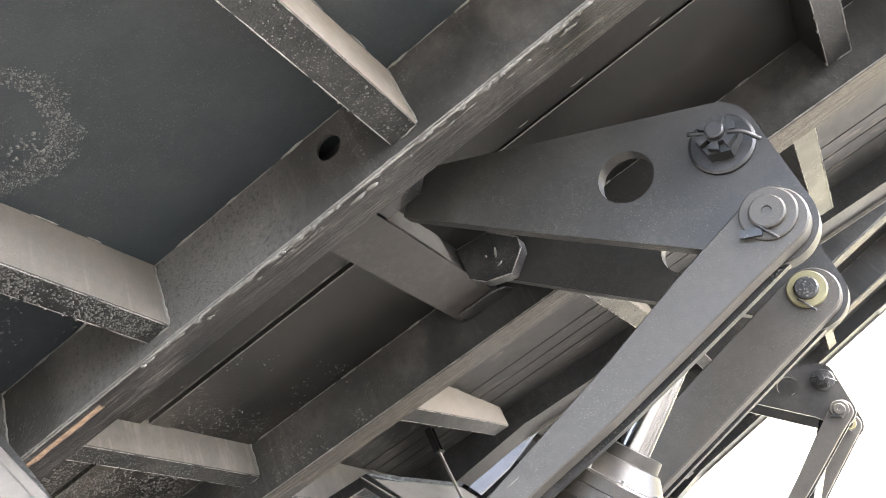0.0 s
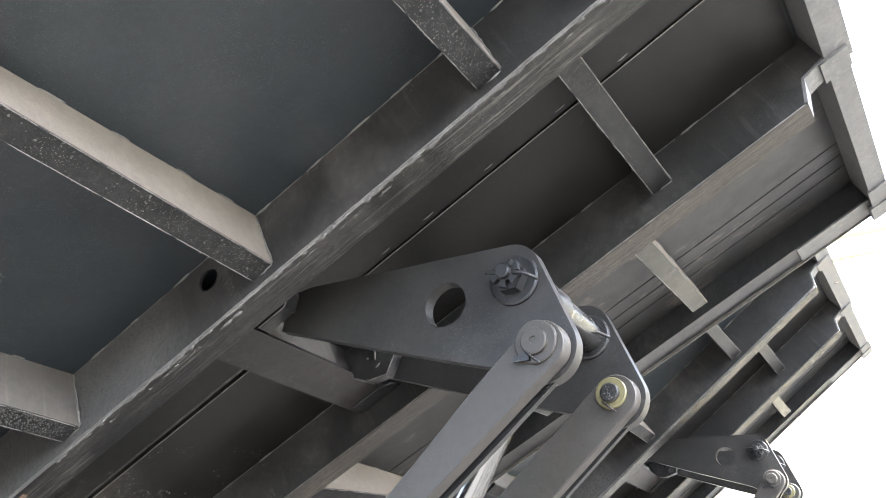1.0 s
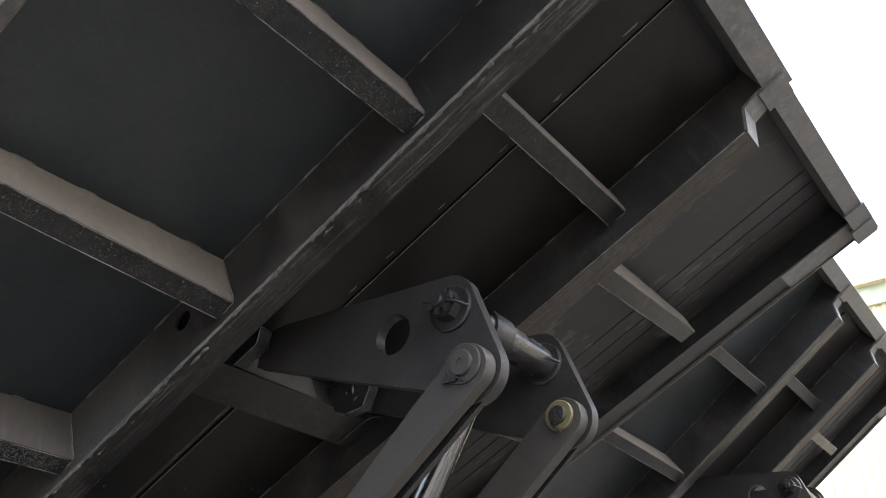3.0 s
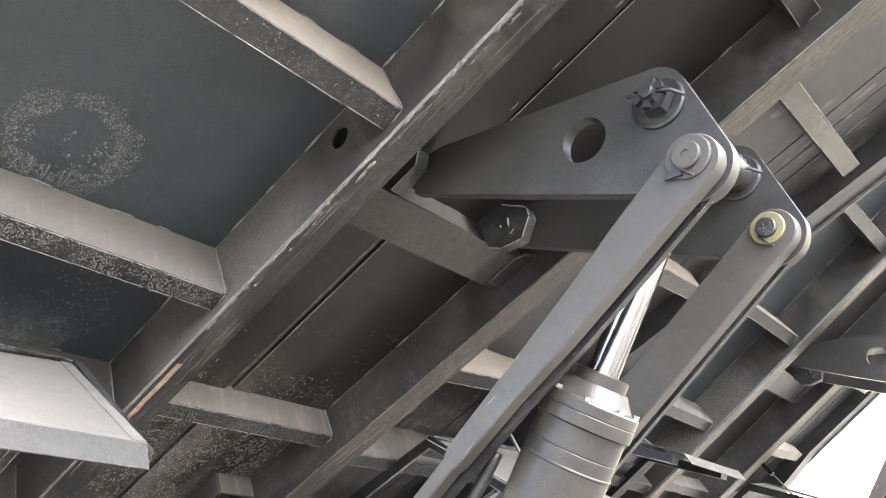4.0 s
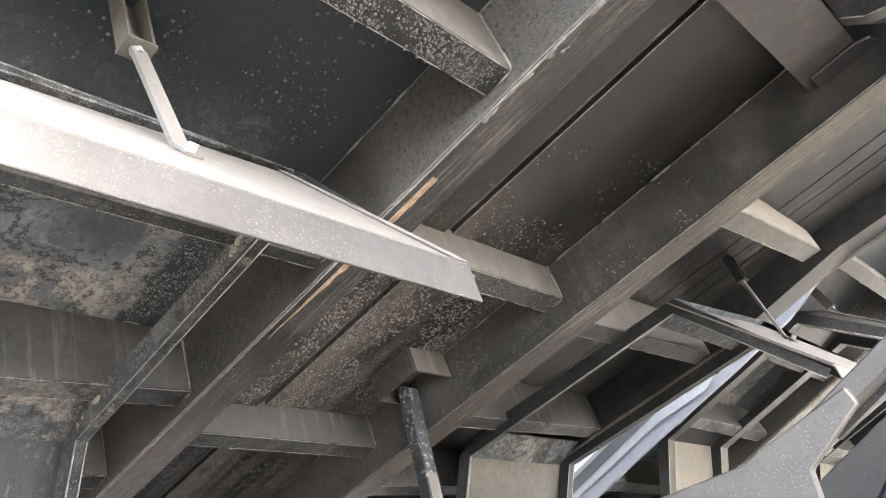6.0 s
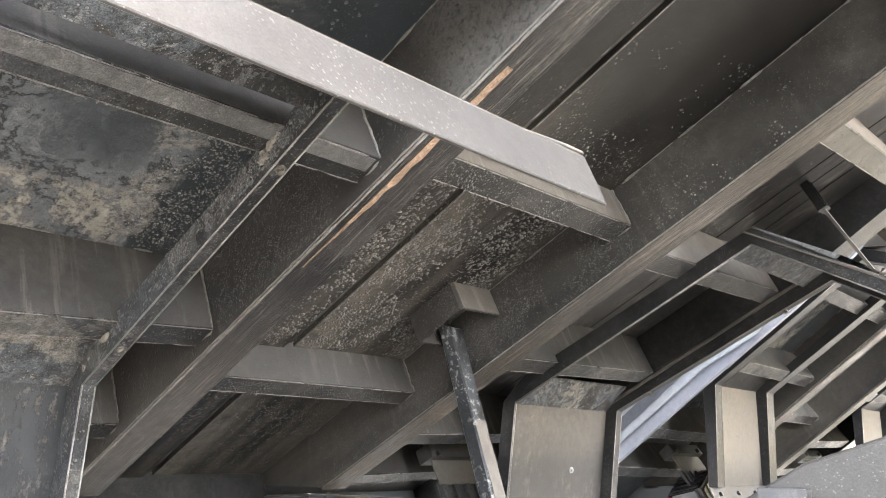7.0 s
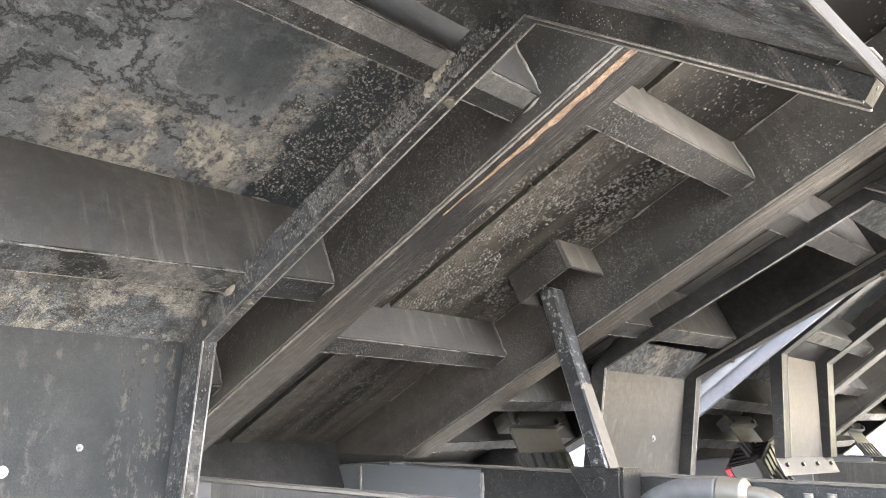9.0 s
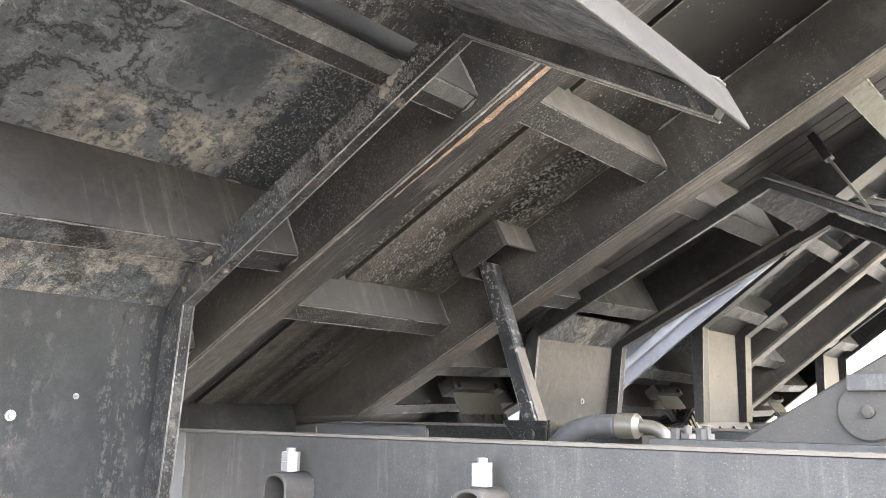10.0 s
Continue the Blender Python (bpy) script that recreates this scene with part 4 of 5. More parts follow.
def hoist(truck, tilt, turn):
    """Two triangle plates on a pivot under the body, two links down to the chassis, and the ram between them."""
    pivot = body_pose(tilt) @ Vector((0.55, 0.0, 0.035))
    home = Vector((0.468, 0.0, 2.181))

    def moved(x, z):
        v = Vector((x - home.x, 0, z - home.z))
        v.rotate(Euler((0, radians(-turn), 0)))
        return (pivot.x + v.x, pivot.z + v.z)

    nut, pin = moved(1.09, 2.155), moved(1.155, 1.985)
    hole = moved(0.906, 2.136)
    outline = [moved(*p) for p in [(0.40, 2.165), (0.42, 2.262), (0.488, 2.272)] + round_end((1.075, 2.172), 0.076, 88, 22, 8) + round_end((1.150, 1.985), 0.078, 22, -108, 14) + [(1.028, 1.962), (0.738, 2.053)]]
    for y0, y1 in ((0.252, 0.285), (0.668, 0.700)):
        plate = part("triangle_plate", ring_plate(B(), outline, hole, 0.055, y0, y1), arm_paint, truck, "black triangular hoist plate with a round hole")
        near = y0 - 0.001
        collar = part("collar", lathe(B(), (nut[0], near, nut[1]), (nut[0], near - 0.1, nut[1]), [(0, 0.060), (0.006, 0.060), (0.009, 0.055), (0.009, 0.042)], 32), black, plate)
        part("castle_nut", soften(rod(B(), (nut[0], near - 0.010, nut[1]), (nut[0], near - 0.038, nut[1]), 0.040, 6), 0.003), black, plate, "slotted nut with a split pin")
        crown = [(nut[0] + r * math.cos(a), nut[1] + r * math.sin(a)) for k in range(6) for r, a in ((0.034, k * 1.0472), (0.036, k * 1.0472 + 0.6), (0.020, k * 1.0472 + 0.62), (0.020, k * 1.0472 + 1.03))]
        part("nut_crown", prism(B(), crown, "y", near - 0.052, near - 0.038), black, plate)
        part("stud", lathe(B(), (nut[0], near - 0.05, nut[1]), (nut[0], near - 0.1, nut[1]), [(0, 0.017), (0.014, 0.017), (0.016, 0.014)], 16), black, plate)
        split = B()
        tube_path(split, curve_points([(nut[0] - 0.05, near - 0.046, nut[1] + 0.012), (nut[0], near - 0.047, nut[1]), (nut[0] + 0.04, near - 0.05, nut[1] - 0.008), (nut[0] + 0.07, near - 0.03, nut[1] - 0.022)]), 0.004, 6)
        part("split_pin", split, black, plate)
    part("cross_shaft", rod(B(), (nut[0], 0.286, nut[1]), (nut[0], 0.667, nut[1]), 0.044, 40), shaft_paint, truck, "round shaft joining the hoist plates")

    foot = Vector((0.082, 1.039))
    top = Vector(pin)
    way = (foot - top).normalized()
    left = Vector((way.y, -way.x))
    k = (foot - top).length / 1.4297
    angle = math.degrees(math.atan2(-way.y, -way.x))

    def on(d, s):
        p = top + way * d * k + left * s
        return (p.x, p.y)

    for y0, y1 in ((0.212, 0.250), (0.630, 0.666)):
        outline = round_end(on(0.0, -0.010), 0.056, angle - 95, angle + 95) + [on(0.18, 0.0425), on(0.36, 0.032), on(0.56, 0.028), on(0.77, 0.024), on(0.790, 0.019), on(0.798, 0.0125), on(1.10, 0.013), on(1.10, -0.021), on(0.797, -0.0215), on(0.785, -0.0275), on(0.60, -0.033), on(0.43, -0.047), on(0.26, -0.054), on(0.09, -0.060)]
        link = part("link", soften(prism(B(), outline, "y", y0, y1), 0.003), grey_paint, truck, "grey painted flat steel link")
        inner = round_end(on(0.0, -0.012), 0.056, angle - 95, angle + 95) + [on(0.43, 0.026), on(0.78, 0.016), on(1.05, 0.006), on(1.05, -0.027), on(0.82, -0.029), on(0.78, -0.034), on(0.60, -0.040), on(0.42, -0.054), on(0.2, -0.062)]
        far = y0 > 0.4
        part("link_back", prism(B(), inner, "y", y1 + 0.012, y1 + 0.028), black, link)
        y = y0 - 0.001
        if far:
            part("bush", lathe(B(), (pin[0], y, pin[1]), (pin[0], y - 0.1, pin[1]), [(0, 0.040), (0.006, 0.040), (0.008, 0.038), (0.008, 0.030)], 32), grease_yellow, link, "yellow bush round the pin")
            part("pin_end", lathe(B(), (pin[0], y, pin[1]), (pin[0], y - 0.1, pin[1]), [(0, 0.024), (0.016, 0.024), (0.018, 0.021)], 24), black, link)
        else:
            part("pin_washer", lathe(B(), (pin[0], y, pin[1]), (pin[0], y - 0.1, pin[1]), [(0, 0.048), (0.004, 0.048), (0.006, 0.045), (0.006, 0.02)], 36), grey_paint, link)
            part("pin_end", lathe(B(), (pin[0], y, pin[1]), (pin[0], y - 0.1, pin[1]), [(0, 0.030), (0.014, 0.030), (0.016, 0.027), (0.016, 0.009), (0.013, 0.008)], 32), grey_paint, link, "pin head with a centre hole")
            part("keeper", soften(box(B(), pin[0] - 0.048, pin[0] - 0.012, y - 0.012, y - 0.006, pin[1] - 0.040, pin[1] - 0.026), 0.003), black, link)
        wire = curve_points([(pin[0] - 0.02, y - 0.012, pin[1] - 0.02), (pin[0] - 0.01, y - 0.014, pin[1] - 0.03), (pin[0] + 0.012, y - 0.012, pin[1] - 0.05)])
        part("split_pin", tube_path(B(), wire, 0.0025, 6), black, link)
        if not far:
            scratch = random.Random(21)
            for k in range(16):
                d0, s0 = scratch.uniform(0.30, 0.62), scratch.uniform(-0.024, 0.018)
                p, q = on(d0, s0), on(d0 + scratch.uniform(0.004, 0.03), s0 + scratch.uniform(-0.012, 0.012))
                part("scratch", bead(B(), (p[0], y0 - 0.0002, p[1]), (q[0], y0 - 0.0002, q[1]), 0.0007, scratch, 0.1), edge_paint, link)
    # brackets on the chassis rails that take the links
    for y0, y1 in ((0.095, 0.110), (0.655, 0.670)):
        low = [HOIST_FOOT[i] for i in range(len(HOIST_FOOT))]
        bracket = part("hoist_bracket", soften(prism(B(), low, "y", y0, y1), 0.003), grey_paint, truck, "grey hoist bracket standing on the rail")
        part("washer", lathe(B(), (HOIST_DISC[0], y0 - 0.001, HOIST_DISC[1]), (HOIST_DISC[0], y0 - 0.1, HOIST_DISC[1]), [(0, 0.040), (0.004, 0.040), (0.005, 0.038), (0.005, 0.010), (0.012, 0.009), (0.013, 0.006)], 32), grey_paint, bracket)
        part("keeper_bar", soften(box(B(), HOIST_DISC[0] - 0.022, HOIST_DISC[0] + 0.034, y0 - 0.016, y0 - 0.001, HOIST_DISC[1] + 0.028, HOIST_DISC[1] + 0.050), 0.004), rail_paint, bracket, "small keeper plate over the pin")
        part("bracket_foot", soften(box(B(), -0.16, 0.62, y0 - 0.06, y1 + 0.01, 1.046, 1.056), 0.002), rail_paint, bracket)
        for bx in (-0.13, -0.09):
            part("foot_bolt", soften(rod(B(), (bx, y0 - 0.03, 1.056), (bx, y0 - 0.03, 1.072), 0.0075, 6), 0.001), rail_paint, bracket)

    # ram
    base = Vector((0.406, 0.416, 0.90))
    eye = Vector((nut[0] + 0.022, 0.416, nut[1]))
    axis = (eye - base)
    full = axis.length
    unit = axis.normalized()
    head = 0.80
    def up(d):
        return base + unit * d
    profile = [(0, 0.085), (0.02, 0.1005), (0.652, 0.1005), (0.654, 0.1025), (0.657, 0.1025), (0.659, 0.1005), (0.688, 0.1005), (0.690, 0.099), (0.692, 0.1005), (0.742, 0.1005), (0.746, 0.109), (0.772, 0.109), (0.774, 0.1075), (0.776, 0.109), (0.797, 0.109), (0.801, 0.105), (0.802, 0.092), (0.838, 0.068), (0.840, 0.062), (0.863, 0.061), (0.865, 0.056), (0.865, 0.038)]
    ram = part("ram_barrel", lathe(B(), base, eye, profile, 56), cylinder_paint, truck, "black hydraulic ram with rusty dust")
    across = unit.cross(Vector((0, 1, 0))).normalized()
    for k in range(8):
        way = across * math.cos(k * math.tau / 8 + 0.3) + Vector((0, 1, 0)) * math.sin(k * math.tau / 8 + 0.3)
        part("head_bolt", soften(rod(B(), up(0.800) + way * 0.0985, up(0.809) + way * 0.0985, 0.008, 6), 0.001), weld, ram)
    part("rod", rod(B(), up(head + 0.05), up(full - 0.14), 0.036, 40), chrome, ram, "polished steel piston rod")
    part("rod_clevis", rod(B(), up(full - 0.14), up(full - 0.04), 0.034, 24), black, ram)
    part("rod_eye", rod(B(), eye - Vector((0.022, 0.04, 0)), eye + Vector((-0.022, 0.04, 0)), 0.050, 40), black, ram)
    part("feed_pipe", tube_path(B(), curve_points([up(head - 0.12) + Vector((-0.13, -0.09, 0)), up(head - 0.3) + Vector((-0.14, -0.10, 0)), up(head - 0.6) + Vector((-0.14, -0.10, 0)), up(0.05) + Vector((-0.13, -0.1, 0))]), 0.014, 14), black, ram, "thin black oil pipe")


def mudguard(truck, tilt, inner, outer, bars, a_top, a_low, bend, tip, plate_mat, top_mat, bar_mat, clamped, deep):
    """A wheel guard hung under the body: a rear panel, an open sloping part between two bars, and a front panel."""
    s = 1 if outer > inner else -1
    lo, hi = sorted((inner, outer))
    at, al, be, ti = (Vector(p) for p in (a_top, a_low, bend, tip))
    d1, d2 = (al - at).normalized(), (ti - be).normalized()
    n1, n2 = Vector((-d1.y, d1.x)), Vector((d2.y, -d2.x))
    w, t = 0.034, 0.042
    pa, pb = (lo + w, hi - (0.0 if s < 0 else w)) if deep else (lo + 0.012, hi - 0.012)
    if deep and s > 0:
        pa = lo + 0.008
    rise = Vector((0.115, 0.0345)) if deep else Vector((0.10, 0.006))
    strip = part("bend_strip", prism(B(), [tuple(at), (at.x + rise.x, at.y + rise.y), (at.x + rise.x, at.y + rise.y - 0.005), (at.x + 0.003, at.y - 0.005)], "y", pa, pb), mud_strip if plate_mat is not cream_shaded else frame_blue, truck)
    guard = strip
    lap = Vector((be.x - 0.105, be.y - 0.006))
    start, stop = (be + Vector((-0.026, 0.006 if s < 0 else -0.004)), ti + Vector((0.005, 0.005) if s < 0 else (0.008, -0.003))) if deep else (be + Vector((0.077, -0.071)), be + Vector((0.281, -0.395)))
    d3 = (stop - start).normalized()
    n3 = Vector((d3.y, -d3.x))
    guard.name = "mudguard"
    tagged(guard, "mudguard hung under the body over the rear wheels")
    guard.matrix_local = body_pose(tilt)
    # deep: the bars are folded channels with a shoulder behind the bend
    if deep:
        low = [al + n1 * 0.063 * deep, at + Vector((0.055, -0.031)) * deep, be + Vector((-0.031, -0.053)) * deep, ti + n2 * 0.026]
        outline = [al, at, at + Vector((0.11, 0.033)), be, ti] + low[::-1]
    else:
        low = [al + n1 * t, at + Vector((0.040, -t)), be + Vector((-0.030, -t)), ti + n2 * t]
        outline = [al, at, be, ti] + low[::-1]
    for a, b in bars:
        part("side_bar", soften(prism(B(), [tuple(p) for p in outline], "y", a, b), 0.002), bar_mat, guard)
        for y in (a + 0.001, b - 0.001):
            for p, q in zip(low, low[1:]):
                part("bar_edge", tube_path(B(), [(p.x, y, p.y), (p.lerp(q, 0.5).x, y, p.lerp(q, 0.5).y), (q.x, y, q.y)], 0.0018, 6), edge_paint, guard)
        if deep and b - a > 0.02:
            for f in (0.16, 0.80):
                c = low[1].lerp(low[2], f)
                part("bar_bolt", lathe(B(), (c.x, (a + b) / 2, c.y), (c.x, (a + b) / 2, c.y - 1), [(0, 0.010), (0.003, 0.010), (0.0031, 0.007), (0.009, 0.0065)], 6), guard_dusty_shaded, guard)
    part("bend_strip", prism(B(), [tuple(be), tuple(lap), (lap.x, lap.y - 0.005), (be.x, be.y - 0.005)], "y", pa, pb), mud_strip if plate_mat is not cream_shaded else frame_blue, guard, "mud caked strip at the bend")
    panel = part("rear_panel", prism(B(), [tuple(p) for p in (at, at + n1 * 0.004, al + n1 * 0.004, al)], "y", pa, pb), plate_mat, guard, "dusty rear panel")
    dark = mud_strip if plate_mat is not cream_shaded else frame_blue
    # the front panels are twisted: the near one hangs lower at its outer end, the far one stands forward there
    skew = (Vector((0, 0)), Vector((0, 0))) if not deep else (Vector((0.050, -0.090)), Vector((0.0, 0.0))) if s < 0 else (Vector((0.034, 0.022)), Vector((0.026, 0.010)))
    run = stop - start

    def hung(bm):
        for v in bm.verts:
            f = max(0.0, (v.co.y - inner) / (outer - inner))
            g = (Vector((v.co.x, v.co.z)) - start).dot(run) / run.length_squared
            d = skew[0].lerp(skew[1], min(1.0, max(0.0, g))) * f * min(1.0, max(0.0, 1 + 2 * g))
            v.co.x, v.co.z = v.co.x + d.x, v.co.z + d.y
        return bm

    part("front_panel", hung(prism(B(), [tuple(p) for p in (start - n3 * 0.002, stop - n3 * 0.002, stop - n3 * 0.006, start - n3 * 0.006)], "y", lo - (0.003 if s < 0 else 0.012), hi + 0.003)), top_mat, guard, "dust covered front panel")
    part("panel_back", hung(prism(B(), [tuple(p) for p in (be - n2 * 0.001, start - n3 * 0.0015, stop - n3 * 0.0015, stop + n3 * 0.001, start + n3 * 0.001, be + n2 * 0.002)], "y", lo + 0.001, hi - 0.001)), dark, guard, "mud splashed back of the front panel")
    part("panel_hem", soften(prism(B(), [tuple(p) for p in (start + d3 * 0.01 - n3 * 0.0065, stop - n3 * 0.0065, stop - n3 * 0.010, start + d3 * 0.01 - n3 * 0.010)], "y", min(inner, inner + s * 0.03), max(inner, inner + s * 0.03)), 0.001), top_mat, guard)
    part("front_fold", hung(soften(prism(B(), [(stop.x + 0.001, stop.y + 0.004), (stop.x + 0.005, stop.y + 0.002), (stop.x + 0.002, stop.y - 0.060), (stop.x - 0.002, stop.y - 0.060)], "y", lo - 0.004, hi + 0.004), 0.001)), guard_edge if s < 0 else top_mat, guard, "pale grey folded edge")
    for f, away, r in ((0.50, 0.33, 0.0),) if clamped else ((0.539, 0.282, 0.010), (0.452, 0.166, 0.006)) if s < 0 else ((0.50, 0.39, 0.011),):
        c = at.lerp(al, f) + n1 * 0.004
        y = inner + s * away
        if clamped:
            # Slot drawn as a flat dark diamond, its inner shade in the colour.
            part("slot", prism(B(), [(y - 0.022, -0.0005), (y, 0.006), (y + 0.022, -0.0005), (y, -0.007)], "x", 0.0, 0.0008), rubber, guard).matrix_local = Matrix.Translation((c.x, 0, c.y)) @ pose(0, 0, 0, 0, 36, 0)
        else:
            part("bolt", lathe(B(), (c.x, y, c.y), (c.x + n1.x, y, c.y + n1.y), [(0, r), (0.002, r), (0.0021, r * 0.6), (0.007, r * 0.5)], 10), zinc, guard)
    if clamped:
        bar = part("flap_clamp", soften(prism(B(), [tuple(p) for p in (al + n1 * 0.005, al + n1 * 0.012, al + d1 * 0.07 + n1 * 0.045, al + d1 * 0.07 + n1 * 0.038)], "y", lo - 0.02, hi + 0.02), 0.001), guard_edge, guard, "pale clamp strip with four bolts")
        for k in range(4):
            y = lo + (hi - lo) * (0.08 + 0.28 * k)
            c = al + d1 * 0.03 + n1 * 0.026
            part("clamp_bolt", rod(B(), (c.x, y, c.y), (c.x + 0.012, y, c.y - 0.002), 0.010, 6), black, bar)
    # stay and its hanger
    mid = inner + s * 0.345
    f = be.lerp(ti, 0.52 if s < 0 else 0.43) + skew[0].lerp(skew[1], 0.52) * 0.546
    slim, drop = (1.0, 0.045) if s < 0 else (0.5, 0.078)
    top = Vector((f.x - (0.040 if s < 0 else 0.004) - 0.25 * skew[0].x, drop))
    way = Vector((top.x - f.x, 0, top.y - f.y))
    stay = part("stay", soften(box(B(), -0.004, 0.004, -0.0125 * slim, 0.0125 * slim, 0.0, way.length + 0.02), 0.001), top_mat, guard, "flat steel stay")
    stay.matrix_local = Matrix.Translation((f.x, mid, f.y)) @ way.to_track_quat("Z", "Y").to_matrix().to_4x4() @ pose(0, 0, 0, 0, 0, 90)
    foot = part("stay_foot", soften(box(B(), -0.03, 0.03, -0.0125, 0.0125, 0.0, 0.004), 0.001), top_mat, guard)
    foot.matrix_local = Matrix.Translation((f.x - n2.x * 0.005, mid, f.y - n2.y * 0.005)) @ pose(0, 0, 0, 0, math.degrees(math.atan2(-d2.y, d2.x)), 0)
    part("foot_bolt", rod(B(), (f.x + d2.x * 0.015, mid, f.y + d2.y * 0.015), (f.x + d2.x * 0.015 - n2.x * 0.02, mid, f.y + d2.y * 0.015 - n2.y * 0.02), 0.008, 6), zinc, guard)
    hx, hy = top.x, mid
    a, b, c = (0.018, 0.022, 0.005) if s < 0 else (0.0125, 0.017, 0.006)
    hanger = prism(B(), [(hx - a, hy - b), (hx + a, hy - b), (hx + a, hy - b + c), (hx - a + c, hy - b + c), (hx - a + c, hy + b - c), (hx + a, hy + b - c), (hx + a, hy + b), (hx - a, hy + b)], "z", drop, FLOOR)
    hanger_mat = web_dust if s < 0 else black
    hanger = part("hanger", hanger, hanger_mat, guard)
    part("hanger_base", soften(box(B(), hx - a - 0.001, hx + a + 0.001, hy - b - 0.002, hy + b + 0.002, drop - 0.007, drop - 0.0005), 0.001), hanger_mat, hanger)
    part("hanger_bolt", rod(B(), (hx, hy, drop - 0.019), (hx, hy, drop - 0.007), 0.011 * slim, 6), zinc, hanger)
    return guard


def chassis(truck):
    for y0, y1, top in ((0.0, 0.08, 1.042), (0.80, 0.88, 1.058)):
        bm = B()
        outline = [(y0, top - 0.28), (y1, top - 0.28), (y1, top - 0.272), (y0 + 0.008, top - 0.272), (y0 + 0.008, top - 0.008), (y1, top - 0.008), (y1, top), (y0, top)]
        rail = part("chassis_rail", soften(prism(bm, outline, "x", -2.3 if y0 < 0.4 else -1.60, 3.6), 0.0025), grey_box_paint, truck, "grey chassis rail")
        start = -1.286 if y0 < 0.4 else -1.235
        part("rail_plate", soften(box(B(), start, 3.5, y0 - 0.010, y0 - 0.0005, top - 0.26, top - 0.001), 0.002), rail_paint if y0 < 0.4 else black, rail, "doubling plate on the rail")
        part("weld_seam", bead(B(), (start, y0 - 0.006, top - 0.11), (start, y0 - 0.006, top - 0.005), 0.005, random.Random(8)), weld, rail)
        part("rail_top_strip", soften(box(B(), -1.5, 3.5, y0 - 0.012, y0 + 0.03, top + 0.0005, top + 0.006), 0.002), dusty_top, rail, "dust on the rail's top edge")
    tail = part("rail_tail", soften(prism(B(), [(-2.32, 0.78), (-1.601, 0.78), (-1.601, 1.056), (-1.70, 1.050), (-2.32, 0.992)], "y", 0.80, 0.808), 0.002), grey_box_paint, truck, "tapered rear end of the rail")
    part("tail_flange", soften(prism(B(), [(-2.32, 0.992), (-1.70, 1.050), (-1.601, 1.056), (-1.601, 1.062), (-1.70, 1.056), (-2.32, 0.998)], "y", 0.798, 0.88), 0.002), dusty_top, tail)
    part("rail_patch", soften(box(B(), -1.715, -1.2355, 0.790, 0.7995, 0.80, 1.050), 0.003), grey_box_paint, truck, "grey welded patch plate")
    for x in (-1.715, -1.229):
        part("weld_seam", bead(B(), (x, 0.792, 0.85), (x, 0.792, 1.048), 0.006, random.Random(9)), weld, tail)
    # Hole drawn as a flat dark disc, its inner shade in the colour.
    part("rail_hole", lathe(B(), (-1.969, 0.7995, 0.993), (-1.969, 0.70, 0.993), [(0, 0.024), (0.0006, 0.024), (0.0012, 0.021)], 24), rubber, truck)
    for x in (-2.0, -0.5, 1.2, 2.8):
        part("chassis_crossmember", soften(box(B(), x, x + 0.12, 0.081, 0.788, 0.80, 0.96), 0.006), rail_paint, truck)
    for x in (-0.880, -0.414):
        r = 0.035
        arch = [(x - r, 0.90), (x - r, 0.953)] + [(x - r * math.cos(radians(a)), 0.953 + 0.022 * math.sin(radians(a))) for a in range(20, 161, 20)] + [(x + r, 0.953), (x + r, 0.90)]
        arch += [(x + (p[0] - x) * 0.8, p[1] - 0.007) for p in arch[::-1]]
        hook = part("rail_clamp", soften(prism(B(), arch, "y", -0.085, -0.011), 0.002), rail_paint, truck, "folded clamp plate on the rail")
        part("clamp_stud", rod(B(), (x, -0.045, 0.80), (x, -0.045, 1.020), 0.009, 14), zinc, hook)
        for z in (0.976, 0.9945):
            part("nut", soften(rod(B(), (x, -0.045, z), (x, -0.045, z + 0.018), 0.0185, 6), 0.0015), zinc, hook, "bright zinc hexagon nut")


def mud_lump(parent, at, r, rng):
    bm = B()
    bmesh.ops.create_icosphere(bm, subdivisions=2, radius=r)
    for v in bm.verts:
        v.co *= 1.0 + 0.7 * noise.noise(v.co * (1.6 / r) + Vector((rng.uniform(0, 9), 0, 0)))
        v.co = Vector(at) + Vector((v.co.x, v.co.y * 0.6, v.co.z * 0.9))
    part("mud_lump", bm, lump_mud, parent, "lump of pale dried mud")


